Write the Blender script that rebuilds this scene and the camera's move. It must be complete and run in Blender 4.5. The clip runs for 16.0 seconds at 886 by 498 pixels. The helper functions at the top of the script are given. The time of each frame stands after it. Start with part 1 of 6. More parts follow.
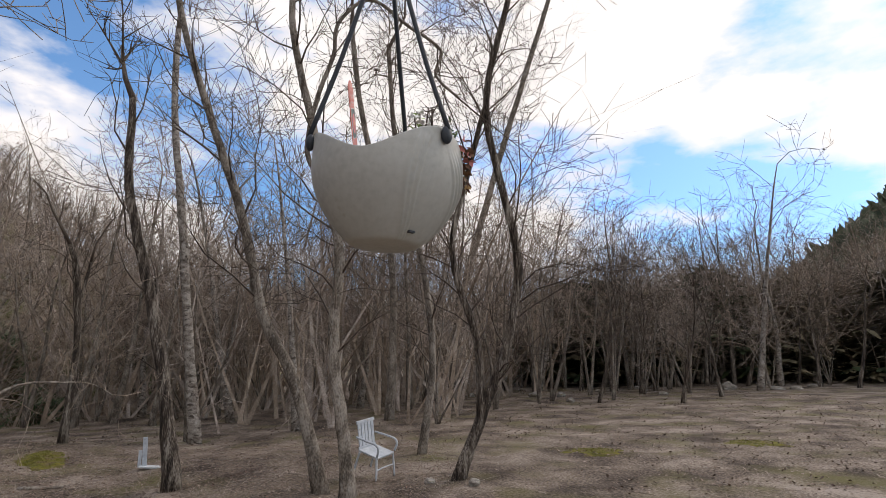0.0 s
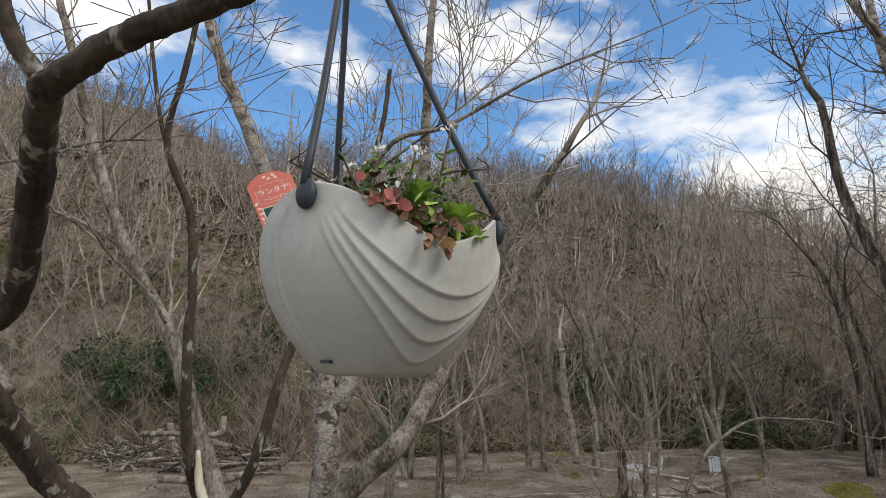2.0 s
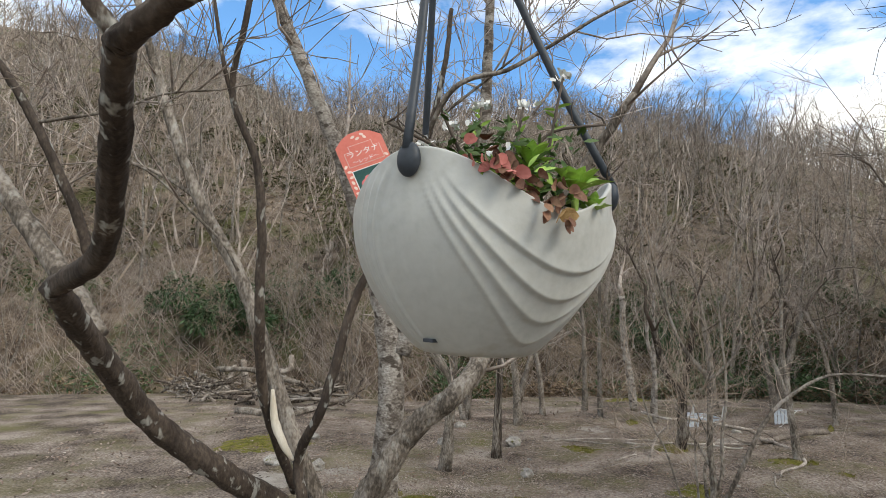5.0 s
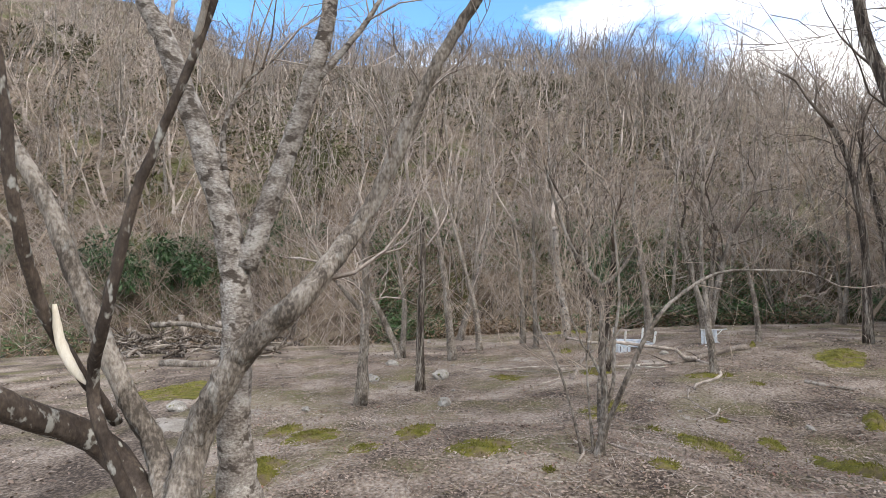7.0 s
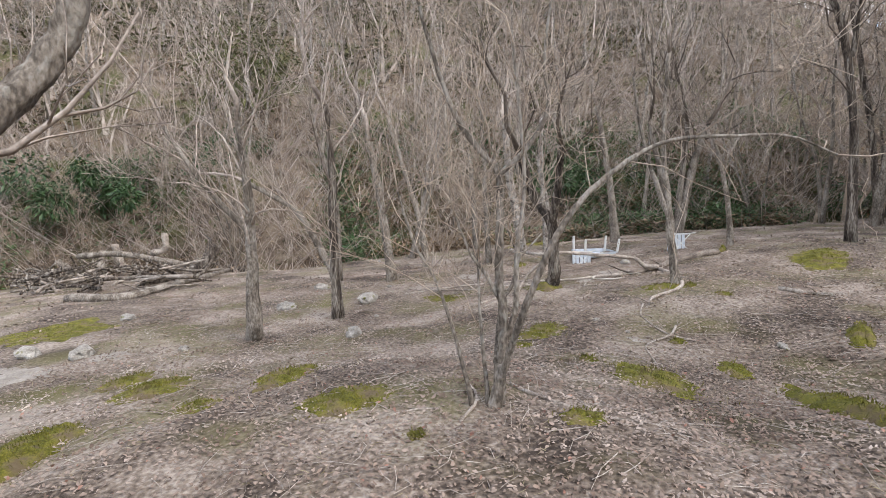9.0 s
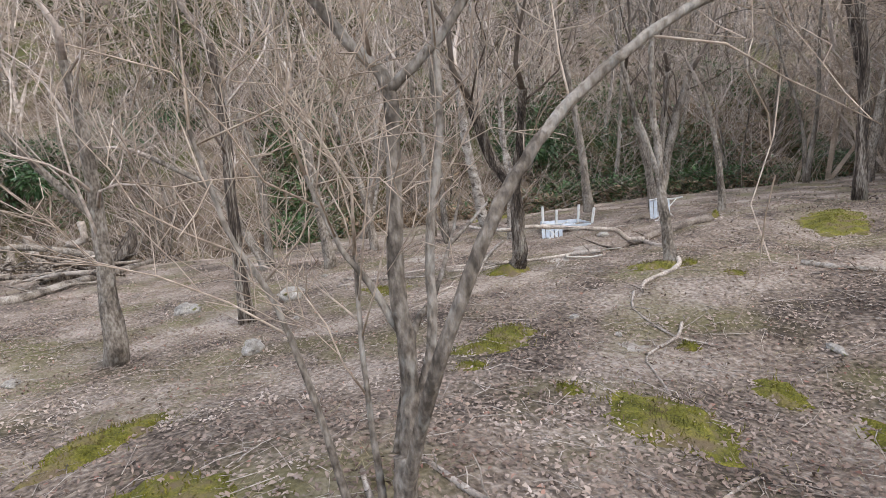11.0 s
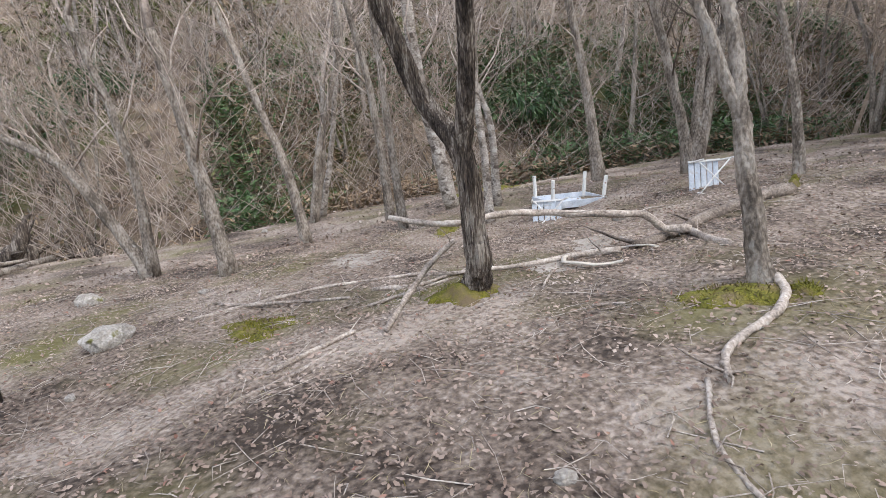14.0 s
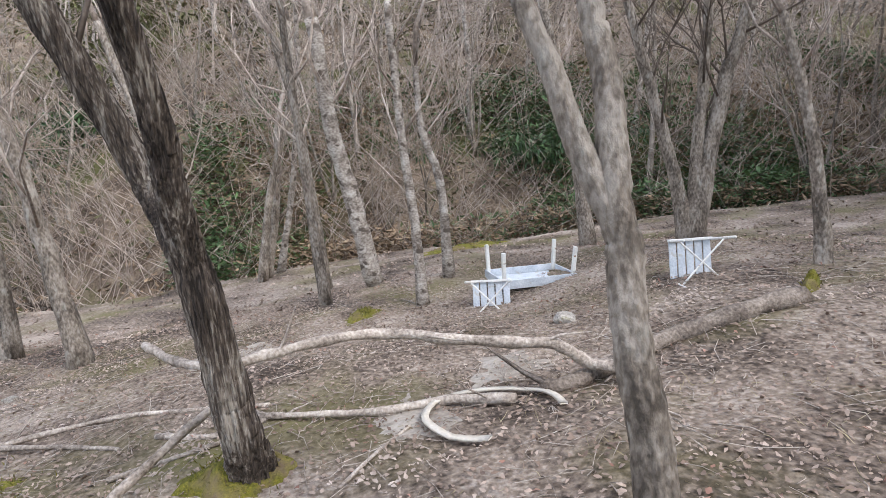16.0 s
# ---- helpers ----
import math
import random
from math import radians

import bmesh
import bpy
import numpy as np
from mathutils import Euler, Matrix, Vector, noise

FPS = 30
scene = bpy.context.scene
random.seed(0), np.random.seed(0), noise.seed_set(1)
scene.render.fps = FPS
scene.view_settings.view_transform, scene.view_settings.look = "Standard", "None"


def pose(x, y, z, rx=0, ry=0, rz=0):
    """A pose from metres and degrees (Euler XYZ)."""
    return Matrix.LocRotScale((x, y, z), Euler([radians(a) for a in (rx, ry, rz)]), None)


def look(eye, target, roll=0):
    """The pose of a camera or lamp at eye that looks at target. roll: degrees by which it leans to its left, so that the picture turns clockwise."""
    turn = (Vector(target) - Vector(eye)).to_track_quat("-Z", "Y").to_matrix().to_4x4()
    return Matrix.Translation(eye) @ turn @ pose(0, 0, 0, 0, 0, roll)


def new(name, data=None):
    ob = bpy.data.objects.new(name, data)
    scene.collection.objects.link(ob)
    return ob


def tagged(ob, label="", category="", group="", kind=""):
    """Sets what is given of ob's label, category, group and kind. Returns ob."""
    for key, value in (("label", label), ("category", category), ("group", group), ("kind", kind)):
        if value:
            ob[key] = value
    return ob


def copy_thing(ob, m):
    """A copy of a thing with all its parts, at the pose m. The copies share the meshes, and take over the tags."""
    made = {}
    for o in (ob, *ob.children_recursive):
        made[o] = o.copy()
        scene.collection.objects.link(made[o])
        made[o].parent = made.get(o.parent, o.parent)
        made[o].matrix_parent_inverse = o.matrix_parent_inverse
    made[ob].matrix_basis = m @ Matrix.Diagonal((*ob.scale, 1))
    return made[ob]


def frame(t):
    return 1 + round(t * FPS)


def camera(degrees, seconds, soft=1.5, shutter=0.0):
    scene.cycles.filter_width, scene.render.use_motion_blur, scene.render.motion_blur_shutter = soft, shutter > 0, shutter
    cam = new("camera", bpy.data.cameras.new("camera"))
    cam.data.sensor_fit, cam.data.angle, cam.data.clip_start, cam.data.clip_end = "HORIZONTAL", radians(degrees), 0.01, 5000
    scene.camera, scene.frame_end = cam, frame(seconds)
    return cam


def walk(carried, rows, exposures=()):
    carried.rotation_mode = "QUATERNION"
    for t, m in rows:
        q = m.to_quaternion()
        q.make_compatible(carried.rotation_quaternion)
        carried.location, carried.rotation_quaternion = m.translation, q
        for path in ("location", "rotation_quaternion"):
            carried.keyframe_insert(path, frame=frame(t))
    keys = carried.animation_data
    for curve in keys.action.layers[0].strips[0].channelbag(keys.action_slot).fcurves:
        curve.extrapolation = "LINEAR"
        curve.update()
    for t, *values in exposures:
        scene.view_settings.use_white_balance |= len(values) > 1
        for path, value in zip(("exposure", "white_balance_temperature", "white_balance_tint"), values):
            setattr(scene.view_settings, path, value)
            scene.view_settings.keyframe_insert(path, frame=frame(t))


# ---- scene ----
cam = camera(78.3, 16.0, soft=0.65)
PATH = [
    (0, (0.073, -0.079, 1.704), (0.035, 1.864, 2.177), 1.9),
    (0.5, (0.335, 0.161, 1.73), (-0.183, 2.024, 2.244), 3.3),
    (1, (0.444, 0.337, 1.762), (-0.678, 1.919, 2.253), 4.6),
    (1.5, (0.471, 0.544, 1.812), (-1.135, 1.647, 2.264), 3.0),
    (2, (0.459, 0.551, 1.888), (-1.423, 1.081, 2.308), 2.8),
    (2.5, (0.422, 0.453, 1.937), (-1.526, 0.778, 2.255), 3.7),
    (3, (0.421, 0.459, 1.949), (-1.537, 0.772, 2.212), 3.5),
    (5.3, (0.412, 0.552, 1.892), (-1.545, 0.916, 2.09), 3.7),
    (5.5, (0.414, 0.651, 1.85), (-1.536, 1.045, 2.05), 3.4),
    (6, (0.431, 0.827, 1.779), (-1.507, 1.289, 1.958), 3.3),
    (6.5, (0.308, 1.072, 1.643), (-1.63, 1.556, 1.745), 2.8),
    (7, (0.101, 1.369, 1.614), (-1.837, 1.86, 1.657), 1.1),
    (7.5, (-0.102, 1.677, 1.497), (-2.039, 2.171, 1.416), 0.2),
    (8, (-0.368, 2.001, 1.462), (-2.299, 2.48, 1.26), -0.4),
    (8.5, (-0.718, 2.342, 1.426), (-2.643, 2.828, 1.184), -0.7),
    (9, (-1.026, 2.594, 1.395), (-2.933, 3.138, 1.141), -1.2),
    (9.5, (-1.315, 2.81, 1.401), (-3.213, 3.386, 1.138), -1.5),
    (10, (-1.641, 2.997, 1.32), (-3.524, 3.605, 1.029), -1.8),
    (10.2, (-1.789, 3.069, 1.337), (-3.669, 3.684, 1.042), -2.2),
    (12.3, (-3.403, 4.007, 0.919), (-5.24, 4.656, 0.469), -4.4),
    (12.5, (-3.563, 4.111, 0.904), (-5.4, 4.757, 0.448), -4.6),
    (13, (-4.033, 4.403, 0.872), (-5.878, 5.035, 0.425), -4.9),
    (13.5, (-4.381, 4.674, 0.928), (-6.234, 5.283, 0.487), -5.1),
    (14, (-4.697, 4.941, 0.971), (-6.553, 5.528, 0.513), -5.1),
    (14.5, (-5.018, 5.294, 1.023), (-6.892, 5.841, 0.59), -4.4),
    (15, (-5.245, 5.654, 1.035), (-7.136, 6.187, 0.661), -4.0),
    (15.4, (-5.495, 5.962, 1.022), (-7.398, 6.465, 0.67), -3.9),
    (15.5, (-5.491, 6.081, 1.016), (-7.401, 6.566, 0.671), -4.1),
    (15.6, (-5.559, 6.168, 1.032), (-7.468, 6.651, 0.681), -3.9),
    (16, (-5.731, 6.549, 1.082), (-7.651, 7.009, 0.757), -4.4),
]
EXPOSURES = [(0.0, -0.42, 7100, 15), (1.5, -0.4, 7000, 12), (3.0, -0.1, 6900, 6), (5.3, 0.05, 6850, 8), (6.0, 0.2, 6800, 10), (7.0, 0.5, 6650, 11), (8.5, 0.7, 6600, 12), (10.0, 0.7, 6550, 13), (12.5, 0.8, 6500, 13), (16.0, 0.8, 6350, 13)]
walk(cam, [(t, look(eye, target, roll)) for t, eye, target, roll in PATH], EXPOSURES)

# world: broken cloud over blue, one soft sun
SUN_UP, SUN_TURN = 44.0, 52.0
world = bpy.data.worlds.new("world")
scene.world = world
world.use_nodes = True
wn, wl = world.node_tree.nodes, world.node_tree.links
for n in list(wn):
    wn.remove(n)
sky = wn.new("ShaderNodeTexSky")
sky.sky_type, sky.sun_disc = "NISHITA", False
sky.sun_elevation, sky.sun_rotation = radians(SUN_UP), radians(SUN_TURN)
sky.dust_density, sky.ozone_density = 0.4, 2.5
bluer = wn.new("ShaderNodeMix")
bluer.data_type, bluer.blend_type = "RGBA", "MULTIPLY"
bluer.inputs[0].default_value = 1.0
bluer.inputs[7].default_value = (1.45, 2.1, 2.5, 1)
coord, squash = wn.new("ShaderNodeTexCoord"), wn.new("ShaderNodeMapping")
squash.inputs["Scale"].default_value = (1.5, 1.5, 3.6)
squash.inputs["Location"].default_value = (0.85, 0.3, 0.1)
cloud = wn.new("ShaderNodeTexNoise")
cloud.inputs["Scale"].default_value, cloud.inputs["Detail"].default_value, cloud.inputs["Roughness"].default_value = 1.7, 7, 0.56
edge = wn.new("ShaderNodeValToRGB")
edge.color_ramp.elements[0].position, edge.color_ramp.elements[1].position = 0.40, 0.53
# the cloud thins out into one broad clear stretch over the western slope
towards, clear, thinned = wn.new("ShaderNodeVectorMath"), wn.new("ShaderNodeMapRange"), wn.new("ShaderNodeMath")
towards.operation, thinned.operation = "DOT_PRODUCT", "SUBTRACT"
towards.inputs[1].default_value = (-0.90, 0.17, 0.40)
clear.inputs["From Min"].default_value, clear.inputs["From Max"].default_value, clear.inputs["To Max"].default_value = 0.72, 0.97, 0.115
veil = wn.new("ShaderNodeMix")
veil.data_type = "RGBA"
veil.inputs[7].default_value = (13.0, 13.2, 13.5, 1)
back, wout = wn.new("ShaderNodeBackground"), wn.new("ShaderNodeOutputWorld")
back.inputs["Strength"].default_value = 0.11
wl.new(coord.outputs["Generated"], squash.inputs[0])
wl.new(squash.outputs[0], cloud.inputs["Vector"])
wl.new(coord.outputs["Generated"], towards.inputs[0])
wl.new(towards.outputs["Value"], clear.inputs["Value"])
wl.new(cloud.outputs["Fac"], thinned.inputs[0])
wl.new(clear.outputs[0], thinned.inputs[1])
wl.new(thinned.outputs[0], edge.inputs[0])
wl.new(sky.outputs[0], bluer.inputs[6])
wl.new(bluer.outputs[2], veil.inputs[6])
wl.new(edge.outputs[0], veil.inputs[0])
wl.new(veil.outputs[2], back.inputs[0])
wl.new(back.outputs[0], wout.inputs[0])
sun = new("sun", bpy.data.lights.new("sun", "SUN"))
sun.data.energy, sun.data.angle, sun.data.color = 2.0, radians(24), (1.0, 0.94, 0.86)
sun.matrix_world = look((0, 0, 60), Vector((0, 0, 60)) - Vector((math.sin(radians(SUN_TURN)) * math.cos(radians(SUN_UP)), math.cos(radians(SUN_TURN)) * math.cos(radians(SUN_UP)), math.sin(radians(SUN_UP)))))


# materials
def material(name, colours, scale=6.0, fine=60.0, rough=0.85, bump=0.4, bump_scale=40.0, stretch=(1, 1, 1), vary=0.25, metal=0.0, see=0.0, spots=None, depth=0.01, between=(0.35, 0.65)):
    """Two scales of noise over a ramp of colours, a piece-to-piece change, relief, and optional pale or dark spots."""
    m = bpy.data.materials.new(name)
    m.use_nodes = True
    n, l = m.node_tree.nodes, m.node_tree.links
    b = n["Principled BSDF"]
    b.inputs["Roughness"].default_value, b.inputs["Metallic"].default_value = rough, metal
    b.inputs["Specular IOR Level"].default_value = 0.3
    tc, mp = n.new("ShaderNodeTexCoord"), n.new("ShaderNodeMapping")
    mp.inputs["Scale"].default_value = stretch
    l.new(tc.outputs["Object"], mp.inputs[0])
    big, small = n.new("ShaderNodeTexNoise"), n.new("ShaderNodeTexNoise")
    big.inputs["Scale"].default_value, small.inputs["Scale"].default_value = scale, fine
    big.inputs["Detail"].default_value, small.inputs["Detail"].default_value = 5, 4
    l.new(mp.outputs[0], big.inputs["Vector"])
    l.new(mp.outputs[0], small.inputs["Vector"])
    mix = n.new("ShaderNodeMath")
    mix.operation = "MULTIPLY_ADD"
    mix.inputs[1].default_value = 0.45
    half = n.new("ShaderNodeMath")
    half.operation = "MULTIPLY"
    half.inputs[1].default_value = 0.55
    l.new(big.outputs["Fac"], half.inputs[0])
    l.new(small.outputs["Fac"], mix.inputs[0])
    l.new(half.outputs[0], mix.inputs[2])
    ramp = n.new("ShaderNodeValToRGB")
    el = ramp.color_ramp.elements
    lo, hi = between
    while len(el) < len(colours):
        el.new(0.5)
    for k, c in enumerate(colours):
        el[k].position = lo + (hi - lo) * k / max(1, len(colours) - 1)
        el[k].color = (*c, 1)
    l.new(mix.outputs[0], ramp.inputs[0])
    last = ramp.outputs[0]
    if spots:
        colour, size, low, high = spots
        sp, cut, over = n.new("ShaderNodeTexNoise"), n.new("ShaderNodeValToRGB"), n.new("ShaderNodeMix")
        sp.inputs["Scale"].default_value, sp.inputs["Detail"].default_value = size, 3
        cut.color_ramp.elements[0].position, cut.color_ramp.elements[1].position = low, high
        over.data_type = "RGBA"
        over.inputs[7].default_value = (*colour, 1)
        l.new(mp.outputs[0], sp.inputs["Vector"])
        l.new(sp.outputs["Fac"], cut.inputs[0])
        l.new(cut.outputs[0], over.inputs[0])
        l.new(last, over.inputs[6])
        last = over.outputs[2]
    if vary:
        info, geo, add, hsv = n.new("ShaderNodeObjectInfo"), n.new("ShaderNodeNewGeometry"), n.new("ShaderNodeMath"), n.new("ShaderNodeHueSaturation")
        add.operation = "ADD"
        l.new(info.outputs["Random"], add.inputs[0])
        l.new(geo.outputs["Random Per Island"], add.inputs[1])
        span = n.new("ShaderNodeMapRange")
        span.inputs["From Max"].default_value = 2.0
        span.inputs["To Min"].default_value, span.inputs["To Max"].default_value = 1 - vary, 1 + vary
        l.new(add.outputs[0], span.inputs["Value"])
        l.new(span.outputs[0], hsv.inputs["Value"])
        l.new(last, hsv.inputs["Color"])
        last = hsv.outputs[0]
    l.new(last, b.inputs["Base Color"])
    if bump:
        rel, bp = n.new("ShaderNodeTexNoise"), n.new("ShaderNodeBump")
        rel.inputs["Scale"].default_value, rel.inputs["Detail"].default_value = bump_scale, 6
        bp.inputs["Strength"].default_value, bp.inputs["Distance"].default_value = bump, depth
        l.new(mp.outputs[0], rel.inputs["Vector"])
        l.new(rel.outputs["Fac"], bp.inputs["Height"])
        l.new(bp.outputs[0], b.inputs["Normal"])
    if see:
        b.inputs["Subsurface Weight"].default_value = see
        b.inputs["Subsurface Radius"].default_value = (0.01, 0.012, 0.004)
    return m


BARK_GREY = material("bark_grey", [(0.07, 0.057, 0.045), (0.175, 0.147, 0.12), (0.31, 0.275, 0.235)], 6, 55, 0.9, 0.9, 60, (1, 1, 0.5), 0.22, spots=((0.34, 0.325, 0.29), 20, 0.58, 0.80), depth=0.014, between=(0.40, 0.60))
BARK_PALE = material("bark_pale", [(0.11, 0.09, 0.074), (0.25, 0.22, 0.19), (0.41, 0.38, 0.34)], 7, 42, 0.9, 0.8, 60, (1, 1, 1.6), 0.15, spots=((0.075, 0.06, 0.048), 10, 0.57, 0.64), depth=0.014, between=(0.39, 0.61))
BARK_DARK = material("bark_dark", [(0.02, 0.015, 0.012), (0.10, 0.078, 0.062), (0.36, 0.32, 0.27)], 9, 70, 0.95, 1.0, 34, (1.6, 1.6, 0.16), 0.1, depth=0.05, between=(0.40, 0.62))
BARK_LIMB = material("bark_limb", [(0.03, 0.022, 0.017), (0.06, 0.045, 0.035), (0.11, 0.085, 0.066)], 8, 60, 0.85, 0.7, 70, (1, 1, 0.5), 0.1, spots=((0.33, 0.32, 0.285), 17, 0.60, 0.67))
TWIG = material("twig", [(0.16, 0.128, 0.105), (0.33, 0.275, 0.235), (0.53, 0.465, 0.41)], 3, 30, 0.9, 0, 10, (1, 1, 1), 0.35)
TWIG_DARK = material("twig_dark", [(0.06, 0.047, 0.038), (0.105, 0.083, 0.067), (0.17, 0.138, 0.11)], 3, 30, 0.9, 0, 10, (1, 1, 1), 0.3)
TWIG_TAN = material("twig_tan", [(0.18, 0.136, 0.10), (0.32, 0.255, 0.20), (0.47, 0.395, 0.325)], 3, 30, 0.9, 0, 10, (1, 1, 1), 0.3)
DEADWOOD = material("deadwood", [(0.10, 0.08, 0.064), (0.31, 0.265, 0.225), (0.54, 0.485, 0.425)], 5, 60, 0.85, 0.8, 60, (1, 1, 1), 0.2, spots=((0.12, 0.095, 0.075), 3, 0.58, 0.82), depth=0.008)

LOG_WOOD = material("log_wood", [(0.05, 0.039, 0.031), (0.15, 0.122, 0.10), (0.30, 0.255, 0.215)], 5, 60, 0.9, 0.9, 60, (1, 1, 1), 0.1, depth=0.012)


# the lie of the land: a gentle fall to the west, a leaf-filled dip, and a wooded slope beyond the stream
def smooth(a, b, v):
    k = min(1.0, max(0.0, (v - a) / (b - a)))
    return k * k * (3 - 2 * k)


BUMPS = ((-4.2, 6.2, -0.22, 1.1), (-4.35, 2.6, 0.12, 1.4), (-8.44, 9.8, 0.17, 1.8), (-12.5, 8.2, 0.14, 2.0), (-7.7, 3.3, -0.10, 1.5), (-3.3, 9.9, 0.13, 1.6), (-3.9, 3.7, 0.09, 0.9), (-6.7, 7.3, 0.13, 1.1), (-10.6, 10.3, 0.15, 1.5), (-7.8, 11.7, 0.15, 1.6), (-10.8, 8.4, -0.12, 1.0))


def bank_x(y):
    return -17.2 + 2.6 * smooth(12, 17, y) - 2.2 * smooth(4, -3, y) + 0.5 * math.sin(y * 0.7)


def lie(x, y):
    ex = max(-18.0, min(45.0, x))
    ey = max(-20.0, min(50.0, y))
    z = 0.029 + 0.0616 * ex + 0.0401 * ey
    for bx, by, h, r in BUMPS:
        z += h * math.exp(-((x - bx) ** 2 + (y - by) ** 2) / (r * r))
    z += 0.05 * noise.noise((x * 0.9, y * 0.9, 3.1)) + 0.022 * noise.noise((x * 3.1, y * 3.1, 7.7)) + 0.012 * noise.noise((x * 8.0, y * 8.0, 1.7))
    d = bank_x(y) - x
    if d > -1.5:
        z -= 0.5 * smooth(-1.5, 0.3, d) * (1 - smooth(0.8, 2.2, d))
        z += 1.5 * smooth(0.9, 3.5, d)
        fall = (1 - 0.75 * smooth(40, 110, y)) * (1 + 0.28 * smooth(-4, -30, y))
        rise = 0.655 * max(0.0, d - 2.5)
        rise = 60.0 * (1 - math.exp(-rise / 60.0))
        z += rise * fall + (0.9 * noise.noise((x * 0.12, y * 0.12, 0.4)) + 0.4 * noise.noise((x * 0.4, y * 0.4, 5.4))) * smooth(2, 8, d)
    if y > 55:
        z += 0.10 * (y - 55) * smooth(55, 120, y) * (1 - smooth(400, 900, y))
    z += 58 * math.exp(-((x - 131) ** 2 + (y - 97) ** 2) / 48 ** 2)
    return z


def mesh_object(name, verts, faces, mat, smooth_faces=True):
    me = bpy.data.meshes.new(name)
    me.from_pydata(verts, [], faces)
    if smooth_faces:
        me.polygons.foreach_set("use_smooth", [True] * len(faces))
    for one in mat if isinstance(mat, (list, tuple)) else [mat]:
        me.materials.append(one)
    me.update()
    return new(name, me)


def under(ob, parent):
    ob.parent = parent
    return ob


def part(name, bm, mat, parent, label=""):
    me = bpy.data.meshes.new(name)
    bm.to_mesh(me)
    bm.free()
    me.materials.append(mat)
    ob = new(name, me)
    ob.parent = parent
    return tagged(ob, label)


def thing(name, place, label, category, group="", turn=0.0):
    ob = new(name)
    ob.empty_display_size = 0.1
    ob.matrix_basis = pose(*place, 0, 0, turn)
    return tagged(ob, label, category, group)


GROUND = material("forest_floor", [(0.045, 0.033, 0.025), (0.125, 0.096, 0.075), (0.21, 0.168, 0.134), (0.33, 0.28, 0.235)], 1.1, 30, 0.95, 1.0, 34, (1, 1, 1), 0, spots=((0.125, 0.112, 0.045), 1.0, 0.50, 0.76), depth=0.02, between=(0.40, 0.61))


def axis_steps(stops):
    out = []
    for a, b, step in stops:
        n = max(1, round((b - a) / step))
        out += [a + (b - a) * k / n for k in range(n)]
    return out + [stops[-1][1]]


gx = axis_steps([(-900, -200, 140), (-200, -80, 15), (-80, -24, 2.2), (-24, -12, 0.4), (-12, 2, 0.12), (2, 14, 0.6), (14, 60, 4), (60, 300, 30), (300, 900, 150)])
gy = axis_steps([(-900, -200, 140), (-200, -60, 20), (-60, -8, 2.5), (-8, -1, 0.4), (-1, 13, 0.12), (13, 30, 0.5), (30, 60, 2.5), (60, 300, 20), (300, 900, 150)])
gv = [(x, y, lie(x, y)) for y in gy for x in gx]
w = len(gx)
gf = [(j * w + i, j * w + i + 1, (j + 1) * w + i + 1, (j + 1) * w + i) for j in range(len(gy) - 1) for i in range(w - 1)]
SLOPE = material("slope_litter", [(0.028, 0.019, 0.013), (0.10, 0.073, 0.053), (0.185, 0.143, 0.105), (0.29, 0.235, 0.18)], 1.6, 22, 0.95, 1.0, 20, (1, 1, 1), 0, spots=((0.085, 0.085, 0.03), 0.5, 0.52, 0.64), depth=0.03)
ground = tagged(mesh_object("ground", gv, gf, [GROUND, SLOPE]), "bare brown woodland ground with leaf litter and moss", "ground", kind="structure")


ground.data.polygons.foreach_set("material_index", [1 if gv[f[0]][0] < bank_x(gv[f[0]][1]) - 0.4 + 0.5 * noise.noise((gv[f[0]][0], gv[f[0]][1], 0)) else 0 for f in gf])


# trees
class Wood:
    """Gathers tapered tubes for one mesh."""

    def __init__(self):
        self.verts, self.faces = [], []

    def tube(self, pts, radii, sides=6, lumpy=0.0, seed=0, ridge=0.0):
        first = len(self.verts)
        side = Vector((1, 0.13, 0.07))
        n = len(pts)
        for k, p in enumerate(pts):
            way = (pts[min(k + 1, n - 1)] - pts[max(k - 1, 0)]).normalized()
            side = (side - way * side.dot(way))
            side = side.normalized() if side.length > 1e-4 else way.orthogonal().normalized()
            other = way.cross(side)
            for s in range(sides):
                a = 2 * math.pi * s / sides
                r = radii[k]
                if lumpy:
                    r *= 1 + lumpy * noise.noise((math.cos(a) * 2.2 + seed, math.sin(a) * 2.2, k * 0.55))
                if ridge:
                    r *= 1 + ridge * noise.noise((math.cos(a) * 5 + seed, math.sin(a) * 5, k * 0.09)) + 0.7 * ridge * noise.noise((math.cos(a) * 11, math.sin(a) * 11 + seed, k * 0.13))
                self.verts.append(p + side * (math.cos(a) * r) + other * (math.sin(a) * r))
        for k in range(n - 1):
            for s in range(sides):
                a, b = first + k * sides + s, first + k * sides + (s + 1) % sides
                self.faces.append((a, b, b + sides, a + sides))
        if sides > 3:
            self.faces.append(tuple(first + (n - 1) * sides + s for s in range(sides)))
            self.faces.append(tuple(first + s for s in reversed(range(sides))))

    def ribbon(self, p, q, width, across):
        """A twig too far off to show that it is flat."""
        first = len(self.verts)
        self.verts += [p - across * width, p + across * width, q + across * (width * 0.3), q - across * (width * 0.3)]
        self.faces.append((first, first + 1, first + 2, first + 3))

    def object(self, name, mat, parent=None):
        ob = mesh_object(name, self.verts, self.faces, mat)
        ob.parent = parent
        return ob


